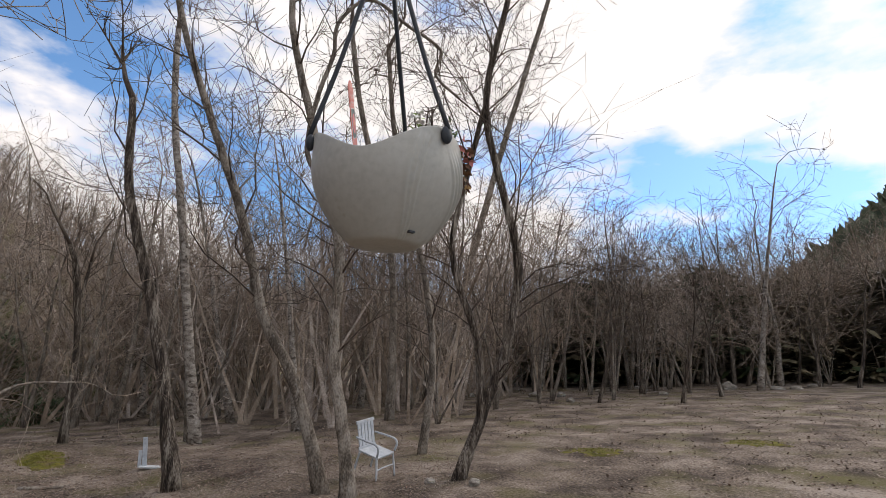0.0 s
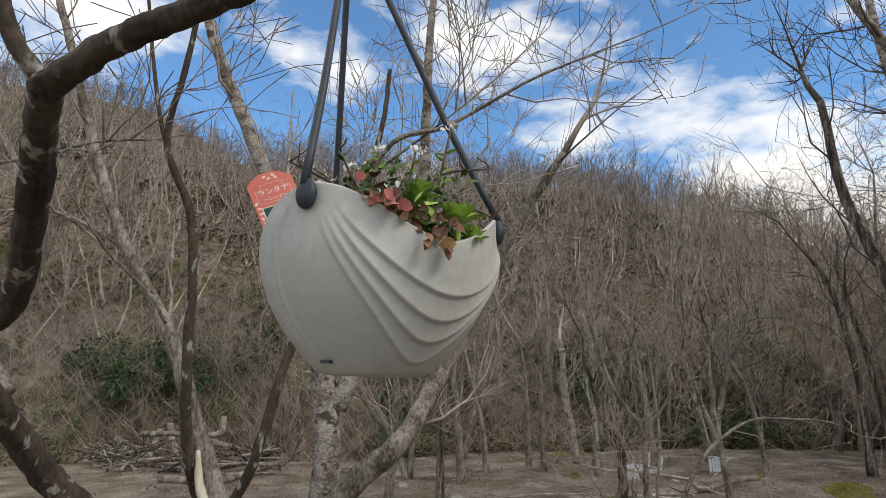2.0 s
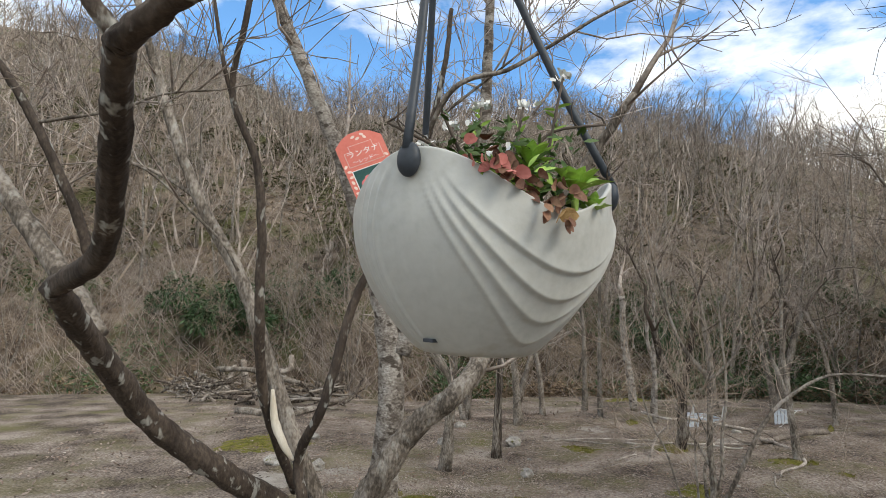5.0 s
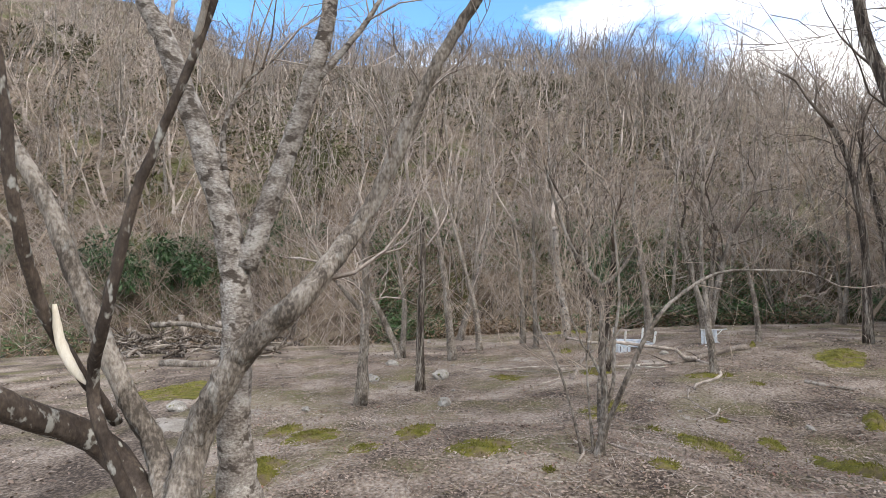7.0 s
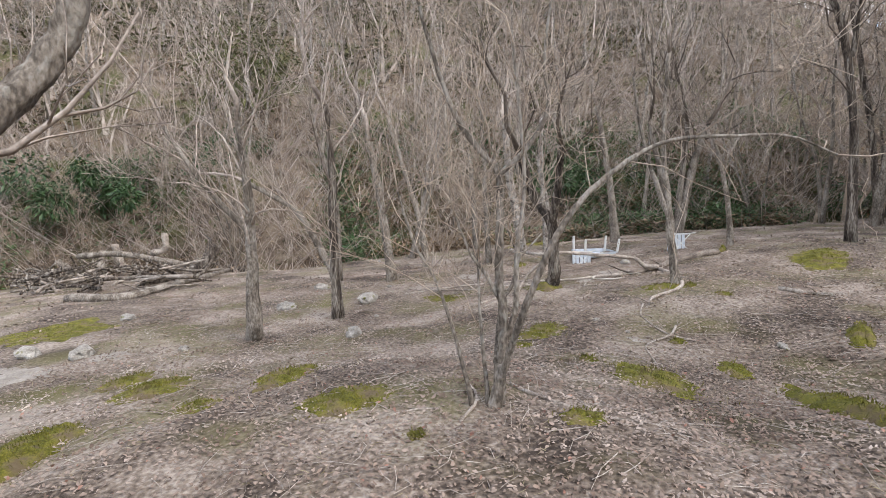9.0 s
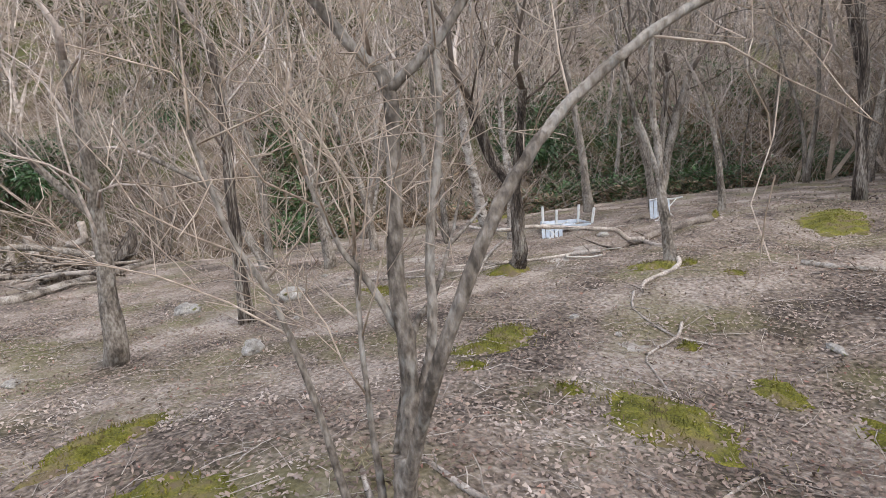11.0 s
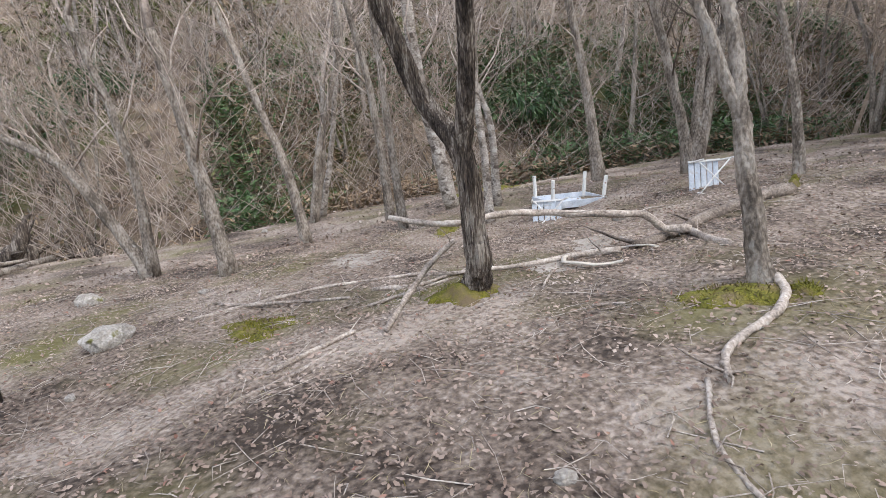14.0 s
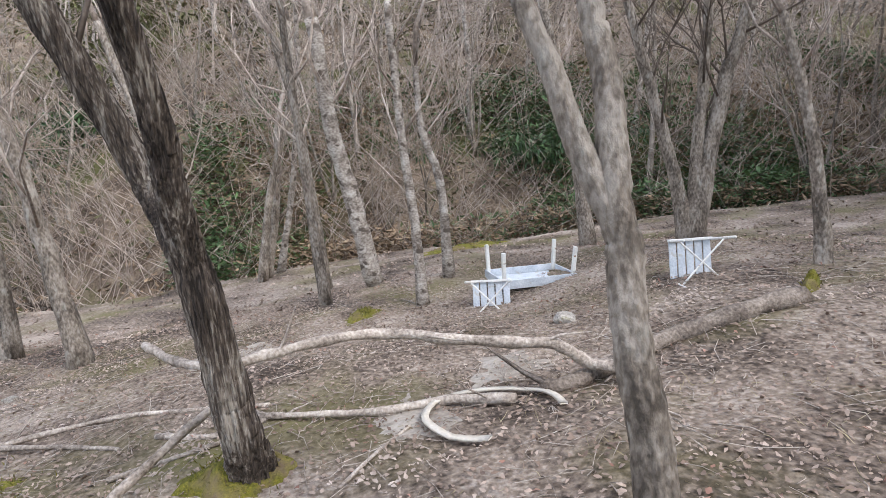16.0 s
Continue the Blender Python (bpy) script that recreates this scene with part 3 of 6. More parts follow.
tree((-3.05, 0.72, lie(-3.05, 0.72)), [([(0.00, 0.00, 0.00), (-0.34, 0.02, 0.55), (-0.30, 0.17, 0.93), (-0.26, 0.35, 1.22), (-0.19, 0.66, 1.53), (-0.49, 1.01, 1.99), (-0.43, 1.23, 2.45), (-0.37, 1.49, 3.08), (-0.28, 1.89, 3.77)], 0.100, 0.032), ([(0.00, 0.00, 0.00), (-0.44, -0.40, 0.55), (-0.03, -0.80, 0.98), (0.27, -1.13, 1.33), (0.71, -1.26, 1.72), (1.21, -1.25, 2.01)], 0.085, 0.045, 1), ([(1.21, -1.25, 2.01), (1.53, -0.98, 2.14), (2.00, -0.79, 2.37), (2.26, -0.70, 2.51), (2.33, -0.66, 2.53), (2.45, -0.53, 2.57), (2.60, -0.37, 2.58), (2.85, -0.20, 2.52), (2.99, -0.12, 2.49)], 0.040, 0.016, 1), ([(2.29, -0.69, 2.53), (2.32, -0.75, 2.61), (2.35, -0.78, 2.70), (2.36, -0.82, 2.81)], 0.020, 0.012, 1), ([(0.61, -1.32, 1.79), (0.51, -1.54, 2.05), (0.40, -1.84, 2.38), (0.30, -2.14, 2.73), (0.20, -2.45, 3.14)], 0.055, 0.035), ([(0.00, 0.00, 0.00), (-0.44, -0.17, 0.51), (-0.48, -0.37, 0.91), (-0.55, -0.65, 1.53), (-0.61, -0.89, 2.09), (-0.70, -1.28, 2.70), (-0.77, -1.58, 3.34), (-0.84, -1.84, 4.00), (-0.87, -2.16, 4.89), (-1.00, -2.40, 5.96)], 0.070, 0.018), ([(-0.70, -1.28, 2.70), (-0.77, -1.55, 2.85), (-0.84, -1.87, 2.97), (-0.90, -2.11, 3.02)], 0.018, 0.006), ([(0.00, 0.00, 0.00), (0.07, -0.30, 0.79), (0.05, -0.37, 1.10), (0.28, -0.25, 1.46), (0.31, -0.14, 1.99), (0.33, -0.04, 2.28), (0.39, 0.19, 2.92), (0.41, 0.28, 3.43), (0.41, 0.30, 3.81)], 0.034, 0.013, 1), ([(0.54, 0.26, 3.10), (0.60, 0.52, 3.34), (0.66, 0.75, 3.56)], 0.010, 0.005), ([(0.14, -1.58, 2.14), (0.15, -1.66, 2.36), (0.17, -1.83, 2.70), (0.18, -1.98, 2.96), (0.19, -2.15, 3.20), (0.18, -2.33, 3.38), (0.19, -2.60, 3.75)], 0.030, 0.016, 1), ([(-0.44, -0.40, 0.75), (0.0, -0.60, 1.4), (0.26, -0.65, 1.98), (0.32, -0.67, 2.39), (0.36, -0.73, 2.77), (0.38, -0.89, 3.14), (0.45, -0.84, 3.58), (0.48, -0.80, 4.2)], 0.032, 0.012, 1), ([(0.36, -0.74, 2.78), (0.38, -0.91, 3.17), (0.41, -1.00, 3.51), (0.44, -1.1, 4.0)], 0.014, 0.008, 1), ([(0.37, 0.12, 2.75), (0.58, 0.30, 3.23), (0.65, 0.60, 3.37), (0.70, 0.81, 3.51), (0.78, 1.11, 3.72), (0.88, 1.53, 3.95)], 0.016, 0.006), ([(0.18, -1.93, 2.90), (0.26, -1.51, 3.00), (0.32, -1.26, 3.10), (0.37, -0.95, 3.15)], 0.010, 0.005), ([(0.27, -0.78, 2.16), (0.27, -0.88, 2.31), (0.26, -1.05, 2.46), (0.26, -1.22, 2.61), (0.24, -1.37, 2.70), (0.2, -1.55, 2.72)], 0.010, 0.005)], "spreading multi-stemmed grey tree with a hollow split trunk", BARK_GREY, TWIG, 51, crown=(4, 0.9), bare=0.5, reach=3, sides=26, ridge=0.12, per=12)
tree((-3.75, 1.00, lie(-3.75, 1.00)), [([(0.00, 0.00, 0.00), (-0.01, -0.06, 0.60), (-0.02, -0.08, 1.58), (-0.07, -0.27, 2.33), (-0.14, -0.55, 3.09), (-0.20, -0.78, 3.55), (-0.27, -1.26, 4.57), (-0.46, -1.68, 5.79)], 0.120, 0.030), ([(-0.01, -0.02, 1.65), (0.05, 0.21, 2.34), (0.11, 0.41, 3.00), (0.13, 0.50, 3.50), (0.13, 0.50, 3.96), (0.17, 0.49, 4.97), (0.12, 0.58, 6.18)], 0.075, 0.022), ([(0.11, 0.42, 2.92), (0.18, 0.70, 3.27), (0.22, 0.88, 3.58)], 0.025, 0.012), ([(-0.04, -0.15, 2.18), (-0.05, -0.18, 2.56), (-0.02, -0.06, 2.87), (0.04, 0.15, 3.07)], 0.020, 0.008)], "pale forked tree with dark bark scars", BARK_PALE, TWIG, 52, crown=(5, 1.2), bare=0.5, reach=3, sides=22, ridge=0.06, per=12)


# the wood on the slope and round the field: a few kinds of bare tree, set out one by one
def bare_tree(seed, height, stems, spread, twig, bark, thick, label, place):
    rng = random.Random(seed)
    limbs = []
    for k in range(stems):
        a = rng.uniform(0, 6.28)
        lean = rng.uniform(0.03, 0.2) if stems > 1 else rng.uniform(0, 0.08)
        h = height * rng.uniform(0.75, 1.05)
        pts, x, y = [(0, 0, 0)], 0.0, 0.0
        for s in range(1, 4):
            x += math.cos(a) * lean * h / 3 + rng.gauss(0, 0.12)
            y += math.sin(a) * lean * h / 3 + rng.gauss(0, 0.12)
            pts.append((x, y, h * 0.75 * s / 3))
        limbs.append((pts, thick * rng.uniform(0.7, 1.1), thick * 0.25))
    return tree(place, limbs, label, bark, twig, seed, crown=(12 if stems == 1 else 7 if stems == 2 else 4, spread), reach=3, group="bare trees of the wood", forks=(3, 4), sides=5, bare=0.22, up=0.16, thin=0.0055, bend=0.3)


def set_out(kinds, spots, rng, low=0.8, high=1.25):
    for x, y in spots:
        s = rng.uniform(low, high)
        m = pose(x, y, lie(x, y) - 0.03, rng.gauss(0, 4), rng.gauss(0, 4), rng.uniform(0, 360)) @ Matrix.Diagonal((s, s, s * rng.uniform(0.9, 1.1), 1))
        copy_thing(kinds[rng.randrange(len(kinds))], m)


wrng = random.Random(77)
KINDS = [
    bare_tree(101, 7.5, 1, 1.9, TWIG, BARK_GREY, 0.075, "bare grey tree with fine twigs on the slope", (-20.5, 8.0, lie(-20.5, 8.0))),
    bare_tree(102, 6.5, 2, 1.7, TWIG_TAN, BARK_GREY, 0.06, "bare two-stemmed tree with tan twigs", (-21.5, 4.0, lie(-21.5, 4.0))),
    bare_tree(103, 5.0, 4, 1.4, TWIG, BARK_GREY, 0.036, "bare many-stemmed thicket tree", (-19.8, 11.0, lie(-19.8, 11.0))),
    bare_tree(104, 8.5, 1, 2.1, TWIG, BARK_PALE, 0.08, "tall bare pale-barked tree", (-23.0, 14.0, lie(-23.0, 14.0))),
    bare_tree(105, 4.2, 5, 1.3, TWIG_TAN, BARK_GREY, 0.026, "bare tan shrub with many thin stems", (-19.2, 1.0, lie(-19.2, 1.0))),
    bare_tree(106, 7.0, 1, 1.9, TWIG_DARK, BARK_DARK, 0.065, "bare dark tree with fine twigs", (-13.0, 22.0, lie(-13.0, 22.0))),
    bare_tree(107, 6.0, 3, 1.6, TWIG_DARK, BARK_GREY, 0.05, "bare three-stemmed tree with dark twigs", (-9.0, 24.0, lie(-9.0, 24.0))),
]
spots = []
tries = 0
while len(spots) < 130 and tries < 8000:
    tries += 1
    d = 0.8 + 26 * wrng.random() ** 1.5
    y = wrng.uniform(-24, 46)
    x = bank_x(y) - d
    if all((x - a) ** 2 + (y - b) ** 2 > (0.8 + d * 0.05) ** 2 for a, b in spots):
        spots.append((x, y))
set_out(KINDS[:5], spots, wrng)
edge_spots = []
while len(edge_spots) < 108:
    a = wrng.choice((wrng.uniform(-46, 40), wrng.uniform(-46, -24), wrng.uniform(8, 34)))
    r = wrng.uniform(11.5, 40) if a < 3 else wrng.uniform(16, 44) if a < 9 else wrng.uniform(24, 42)
    x, y = math.sin(radians(a)) * r, math.cos(radians(a)) * r
    if x > bank_x(y) + 0.5 and y > 11.5 and not (x < -6 and y < 16) and all((x - p) ** 2 + (y - q) ** 2 > 1.6 for p, q in edge_spots):
        edge_spots.append((x, y))
set_out([KINDS[0], KINDS[2], KINDS[1], KINDS[3], KINDS[5], KINDS[4]], edge_spots, wrng, 1.05, 1.5)
field_spots = [(math.sin(radians(a)) * r, math.cos(radians(a)) * r) for a, r in [(wrng.uniform(6, 26), wrng.uniform(20, 32)) for _ in range(15)]]
set_out([KINDS[5], KINDS[6], KINDS[1]], field_spots, wrng, 0.9, 1.25)

# beyond them the wood goes on, too thick to count
def ribbon_tree(mass, p, h, fat, face, rng, twigs=54):
    """A bare tree of slim flat strips, for the depth of the wood."""
    tops = []
    for s in range(rng.choice((1, 1, 2, 3))):
        q, r = p, rng.uniform(0.03, 0.085) * fat
        lean = Vector((rng.gauss(0, 0.24), rng.gauss(0, 0.24), 1))
        for j in range(3):
            n2 = q + (lean + Vector((rng.gauss(0, 0.26), rng.gauss(0, 0.26), 0))) * (h * 0.28)
            mass.ribbon(q, n2, r, face)
            if j:
                tops.append((q, n2))
            q, r = n2, r * 0.62
    for s in range(twigs):
        q0, q1 = tops[rng.randrange(len(tops))]
        b0 = q0.lerp(q1, rng.random())
        b1 = b0 + Vector((rng.gauss(0, 1.0), rng.gauss(0, 1.0), rng.uniform(-0.35, 0.7))) * rng.uniform(0.4, 1.0) * (h * 0.23)
        mass.ribbon(b0, b1, 0.013 * fat, face)
        for j in range(3):
            b2 = b0.lerp(b1, rng.uniform(0.3, 1.0))
            mass.ribbon(b2, b2 + Vector((rng.gauss(0, 0.6), rng.gauss(0, 0.6), rng.uniform(-0.3, 0.45))) * (h * 0.12), 0.008 * fat, face)


for name, mat, count, label in (("far_woods", TWIG_DARK, 150, "thick wood of bare dark trees up the slope"), ("far_woods", TWIG_TAN, 260, "thick wood of bare tan-twigged trees up the slope"), ("far_woods", TWIG, 800, "thick wood of bare grey trees up the slope"), ("far_woods", BARK_PALE, 560, "pale bare trees up the slope")):
    mass = Wood()
    for k in range(count):
        d = 5 + 62 * wrng.random() ** 1.15
        y = wrng.uniform(-42, 66)
        x = bank_x(y) - d
        p = Vector((x, y, lie(x, y) - 0.1))
        face = Vector((p.y - 4, -p.x, 0)).normalized()
        ribbon_tree(mass, p, wrng.uniform(3.0, 8.0) * (1 - 0.25 * smooth(30, 60, d)), 1 + d * 0.012, face, wrng, 30)
    tagged(mass.object(name, mat), label, "woods", kind="stuff")

# the same behind the field
for mat, count, label in ((TWIG_TAN, 330, "thick wood of bare brown trees round the field"), (TWIG, 430, "thick wood of bare grey trees round the field")):
    mass = Wood()
    made = 0
    while made < count:
        a = wrng.uniform(-50, 46)
        r = wrng.uniform(15, 44) if a < 2 else wrng.uniform(24, 48) if a < 10 else wrng.uniform(33, 52)
        x, y = math.sin(radians(a)) * r, math.cos(radians(a)) * r
        if x < bank_x(y) or y < 14 or (x < -6 and y < 18):
            continue
        h = wrng.uniform(6.5, 11.5) if a < 6 else wrng.uniform(6.0, 11.0)
        ribbon_tree(mass, Vector((x, y, lie(x, y) - 0.1)), h, 0.75 + r * 0.012, Vector((y, -x, 0)).normalized(), wrng, 40)
        made += 1
    tagged(mass.object("far_woods", mat), label, "woods", kind="stuff")

# low growth on the slope: thin dead stems, then evergreen leaves along the stream bank
stems = Wood()
for k in range(4700):
    d = 0.6 + 42 * wrng.random() ** 1.7 if k < 1800 else wrng.uniform(0.1, 5 + 3 * (k % 2))
    y = wrng.uniform(-24, 46) if k < 1800 else wrng.uniform(-15, 24)
    x = bank_x(y) - d
    h = wrng.uniform(0.7, 2.4) * (1 + d * 0.02)
    p = Vector((x, y, lie(x, y) - 0.05))
    way = Vector((wrng.gauss(0, 0.7), wrng.gauss(0, 0.7), 1))
    mid, top = p + way * (h * 0.5), p + (way + Vector((wrng.gauss(0, 0.2), wrng.gauss(0, 0.2), 0))) * h
    stems.tube([p, mid, top], [0.009 + d * 0.0004, 0.008 + d * 0.0003, 0.003 + d * 0.0002], 3)
    for s in range(3):
        q = mid.lerp(top, wrng.random())
        stems.tube([q, q + Vector((wrng.gauss(0, 0.35), wrng.gauss(0, 0.35), wrng.uniform(0.15, 0.5))) * (0.5 + 0.03 * d)], [0.005 + d * 0.0003, 0.002 + d * 0.0002], 3)
tagged(stems.object("thicket", TWIG), "dense thicket of thin bare stems on the slope", "thicket", kind="stuff")

EVERGREEN = material("evergreen_leaf", [(0.025, 0.055, 0.02), (0.065, 0.12, 0.042), (0.145, 0.21, 0.085)], 6, 60, 0.45, 0, 10, (1, 1, 1), 0.4)
BUSH_GREEN = material("bush_leaf", [(0.014, 0.036, 0.013), (0.036, 0.075, 0.026), (0.085, 0.135, 0.05)], 6, 60, 0.4, 0, 10, (1, 1, 1), 0.4)
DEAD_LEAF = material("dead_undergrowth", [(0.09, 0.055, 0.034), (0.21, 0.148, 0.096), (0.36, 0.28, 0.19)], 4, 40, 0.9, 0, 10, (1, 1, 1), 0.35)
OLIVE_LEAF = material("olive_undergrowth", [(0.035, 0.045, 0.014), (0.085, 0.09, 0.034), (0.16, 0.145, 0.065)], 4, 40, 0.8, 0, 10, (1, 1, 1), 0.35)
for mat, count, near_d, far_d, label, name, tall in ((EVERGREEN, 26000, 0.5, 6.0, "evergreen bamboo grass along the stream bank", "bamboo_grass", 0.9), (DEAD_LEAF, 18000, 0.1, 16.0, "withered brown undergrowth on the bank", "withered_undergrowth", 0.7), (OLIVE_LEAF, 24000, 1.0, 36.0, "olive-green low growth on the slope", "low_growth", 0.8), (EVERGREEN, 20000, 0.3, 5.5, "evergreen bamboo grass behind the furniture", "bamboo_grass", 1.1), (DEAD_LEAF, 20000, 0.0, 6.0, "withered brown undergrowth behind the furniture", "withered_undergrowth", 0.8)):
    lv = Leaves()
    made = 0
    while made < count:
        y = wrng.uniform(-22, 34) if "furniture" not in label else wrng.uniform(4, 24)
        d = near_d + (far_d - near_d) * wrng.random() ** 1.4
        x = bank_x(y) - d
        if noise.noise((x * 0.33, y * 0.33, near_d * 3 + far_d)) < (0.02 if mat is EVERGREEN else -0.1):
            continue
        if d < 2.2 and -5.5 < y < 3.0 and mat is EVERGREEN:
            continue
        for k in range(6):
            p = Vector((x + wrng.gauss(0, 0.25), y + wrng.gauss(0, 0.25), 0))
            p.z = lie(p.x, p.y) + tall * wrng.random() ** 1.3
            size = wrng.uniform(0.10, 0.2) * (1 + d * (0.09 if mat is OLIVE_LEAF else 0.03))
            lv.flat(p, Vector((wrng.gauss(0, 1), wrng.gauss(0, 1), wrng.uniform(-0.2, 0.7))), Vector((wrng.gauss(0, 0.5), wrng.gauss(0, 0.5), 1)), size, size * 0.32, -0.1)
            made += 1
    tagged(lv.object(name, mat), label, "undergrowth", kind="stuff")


# evergreen bushes and conifers
def leafy(place, label, name, seed, size, count, mat, blade=(0.12, 0.045)):
    rng = random.Random(seed)
    root = thing(name, place, label, "bush")
    wood, lv = Wood(), Leaves()
    for k in range(9):
        grow(wood, rng, Vector((rng.gauss(0, 0.1), rng.gauss(0, 0.1), -0.05)), Vector((rng.gauss(0, 0.6), rng.gauss(0, 0.6), 1)), size[2] * 0.8, 0.022, 1, 2, 0.3, 4, 0.25, (3, 4))
    lobes = [(Vector((rng.gauss(0, 0.5) * size[0], rng.gauss(0, 0.5) * size[1], size[2] * rng.uniform(0.3, 0.9))), rng.uniform(0.25, 0.5)) for _ in range(14)]
    for k in range(count):
        c, r = lobes[rng.randrange(len(lobes))]
        d3 = Vector((rng.gauss(0, 1), rng.gauss(0, 1), rng.gauss(0, 0.8))).normalized()
        p = c + d3 * (r * size[2] * rng.uniform(0.5, 1.0))
        p.z = max(0.05, p.z)
        s = rng.uniform(0.7, 1.3)
        lv.blade(p, d3 + Vector((rng.gauss(0, 0.7), rng.gauss(0, 0.7), rng.gauss(0, 0.4))), Vector((rng.gauss(0, 0.5), rng.gauss(0, 0.5), 1)), blade[0] * s, blade[1] * s, 0.35, (0.3, 1.0, 0.2), 0.2)
    wood.object("stem", BARK_GREY, root)
    lv.object("crown", mat, root)
    return root


leafy((-22.4, -4.6, lie(-22.4, -4.6)), "dark glossy evergreen bush on the stream bank", "evergreen_bush", 301, (1.9, 2.2, 1.7), 5200, BUSH_GREEN, (0.17, 0.065))
leafy((-22.9, 0.6, lie(-22.9, 0.6)), "dark evergreen bush among bare stems", "evergreen_bush", 302, (1.5, 1.5, 1.2), 2200, BUSH_GREEN, (0.15, 0.05))
leafy((-19.6, 12.4, lie(-19.6, 12.4)), "dark evergreen bush behind the furniture", "evergreen_bush", 303, (2.0, 2.0, 1.0), 2600, BUSH_GREEN, (0.15, 0.05))
leafy((-25.0, 1.5, lie(-25.0, 1.5)), "tall olive-green evergreen on the slope", "evergreen_tree", 304, (1.2, 1.2, 3.6), 2400, OLIVE_LEAF, (0.20, 0.07))


def conifer(place, height, seed, label, mat):
    rng = random.Random(seed)
    root = thing("conifer", place, label, "tree", "conifers behind the field")
    wood, lv = Wood(), Leaves()
    wood.tube([Vector((0, 0, -0.1)), Vector((0.05, 0, height * 0.5)), Vector((0, 0.06, height))], [0.16, 0.10, 0.02], 7, 0.15, seed)
    for k in range(46):
        u = 0.16 + 0.84 * k / 46
        a = k * 2.4 + rng.gauss(0, 0.3)
        reach = (1 - u) ** 0.8 * height * 0.24 * rng.uniform(0.7, 1.2) + 0.2
        p = Vector((0, 0, height * u))
        tip = p + Vector((math.cos(a) * reach, math.sin(a) * reach, -0.12 * reach + 0.2))
        wood.tube([p, tip], [0.03 * (1 - u) + 0.008, 0.006], 3)
        for s in range(16):
            q = p.lerp(tip, rng.uniform(0.15, 1.0)) + Vector((rng.gauss(0, 0.13), rng.gauss(0, 0.13), rng.gauss(0, 0.1)))
            lv.blade(q, tip - p + Vector((rng.gauss(0, 1), rng.gauss(0, 1), rng.gauss(0, 0.4))) * reach * 0.7, Vector((0, 0, 1)), rng.uniform(0.4, 0.7), 0.17, 0.5, (0.4, 1.0, 0.3), -0.2)
    wood.object("trunk", BARK_DARK, root)
    lv.object("crown", mat, root)
    return root


NEEDLE = material("conifer_green", [(0.02, 0.035, 0.013), (0.045, 0.068, 0.024), (0.085, 0.105, 0.042)], 1.2, 20, 0.7, 0, 10, (1, 1, 1), 0.35)
NEEDLE_OLIVE = material("conifer_olive", [(0.12, 0.105, 0.058), (0.215, 0.185, 0.11), (0.32, 0.265, 0.17)], 1.2, 20, 0.7, 0, 10, (1, 1, 1), 0.35)
con = [conifer((31.0, 44.0, lie(31.0, 44.0)), 8.5, 401, "dark green conifer behind the field", NEEDLE), conifer((24.0, 45.0, lie(24.0, 45.0)), 7.0, 402, "olive-green bushy conifer behind the field", NEEDLE_OLIVE)]
for k in range(40):
    a, r = wrng.uniform(9, 50), wrng.uniform(33, 46)
    x, y = math.sin(radians(a)) * r, math.cos(radians(a)) * r
    s = wrng.uniform(0.65, 1.1)
    copy_thing(con[0 if wrng.random() < 0.15 else 1], pose(x, y, lie(x, y) - 0.6, 0, 0, wrng.uniform(0, 360)) @ Matrix.Diagonal((s * 2.2, s * 2.2, s * 0.85, 1)))

for x, y, s, k in ((7.4, 25.2, 1.5, 6), (8.6, 26.4, 1.6, 1), (9.4, 25.4, 1.4, 2), (12.5, 29.0, 1.5, 2), (15.0, 29.5, 1.3, 6), (17.5, 30.0, 1.4, 1), (20.5, 31.0, 1.4, 2), (22.5, 30.0, 1.3, 6)):
    copy_thing(KINDS[k], pose(x, y, lie(x, y) - 0.1, 0, 0, 40 * x) @ Matrix.Diagonal((s * 1.1, s * 1.1, s, 1)))
RIDGE_GREEN = material("ridge_green", [(0.055, 0.072, 0.048), (0.10, 0.12, 0.075), (0.16, 0.165, 0.11)], 0.05, 0.6, 0.8, 0, 10, (1, 1, 1), 0.3)
# far woods on the ridges, too distant to tell one tree from another
far = Leaves()
for k in range(5000):
    x, y = wrng.gauss(121, 33), wrng.gauss(105, 34)
    if x < 38 or y < 30:
        continue
    p = Vector((x, y, lie(x, y)))
    for s in range(3):
        far.blade(p + Vector((wrng.gauss(0, 0.8), wrng.gauss(0, 0.8), wrng.uniform(0, 1.5))), Vector((wrng.gauss(0, 0.35), wrng.gauss(0, 0.35), 1)), Vector((wrng.gauss(0, 1), wrng.gauss(0, 1), 0)), wrng.uniform(2.5, 5.5), wrng.uniform(1.5, 2.6), 0, (0.9, 1.0, 0.2), 0.3)
tagged(far.object("far_woods", RIDGE_GREEN), "distant dark green wooded ridge", "woods", kind="stuff")

# a far ridge closes the valley, its blue haze put into the base colour
MOUNTAIN_HAZE = material("far_mountain_haze", [(0.075, 0.10, 0.14), (0.11, 0.14, 0.19)], 0.004, 0.05, 1.0, 0, 10, (1, 1, 1), 0)
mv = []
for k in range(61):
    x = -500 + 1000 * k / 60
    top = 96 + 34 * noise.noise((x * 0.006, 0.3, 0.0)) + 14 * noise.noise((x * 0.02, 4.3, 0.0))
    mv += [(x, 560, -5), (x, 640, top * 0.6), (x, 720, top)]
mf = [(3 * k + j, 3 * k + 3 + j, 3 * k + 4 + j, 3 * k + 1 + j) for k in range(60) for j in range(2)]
tagged(mesh_object("backdrop", mv, mf, MOUNTAIN_HAZE), "far mountain ridge beyond the trees, with blue haze painted in", "mountain", kind="structure")


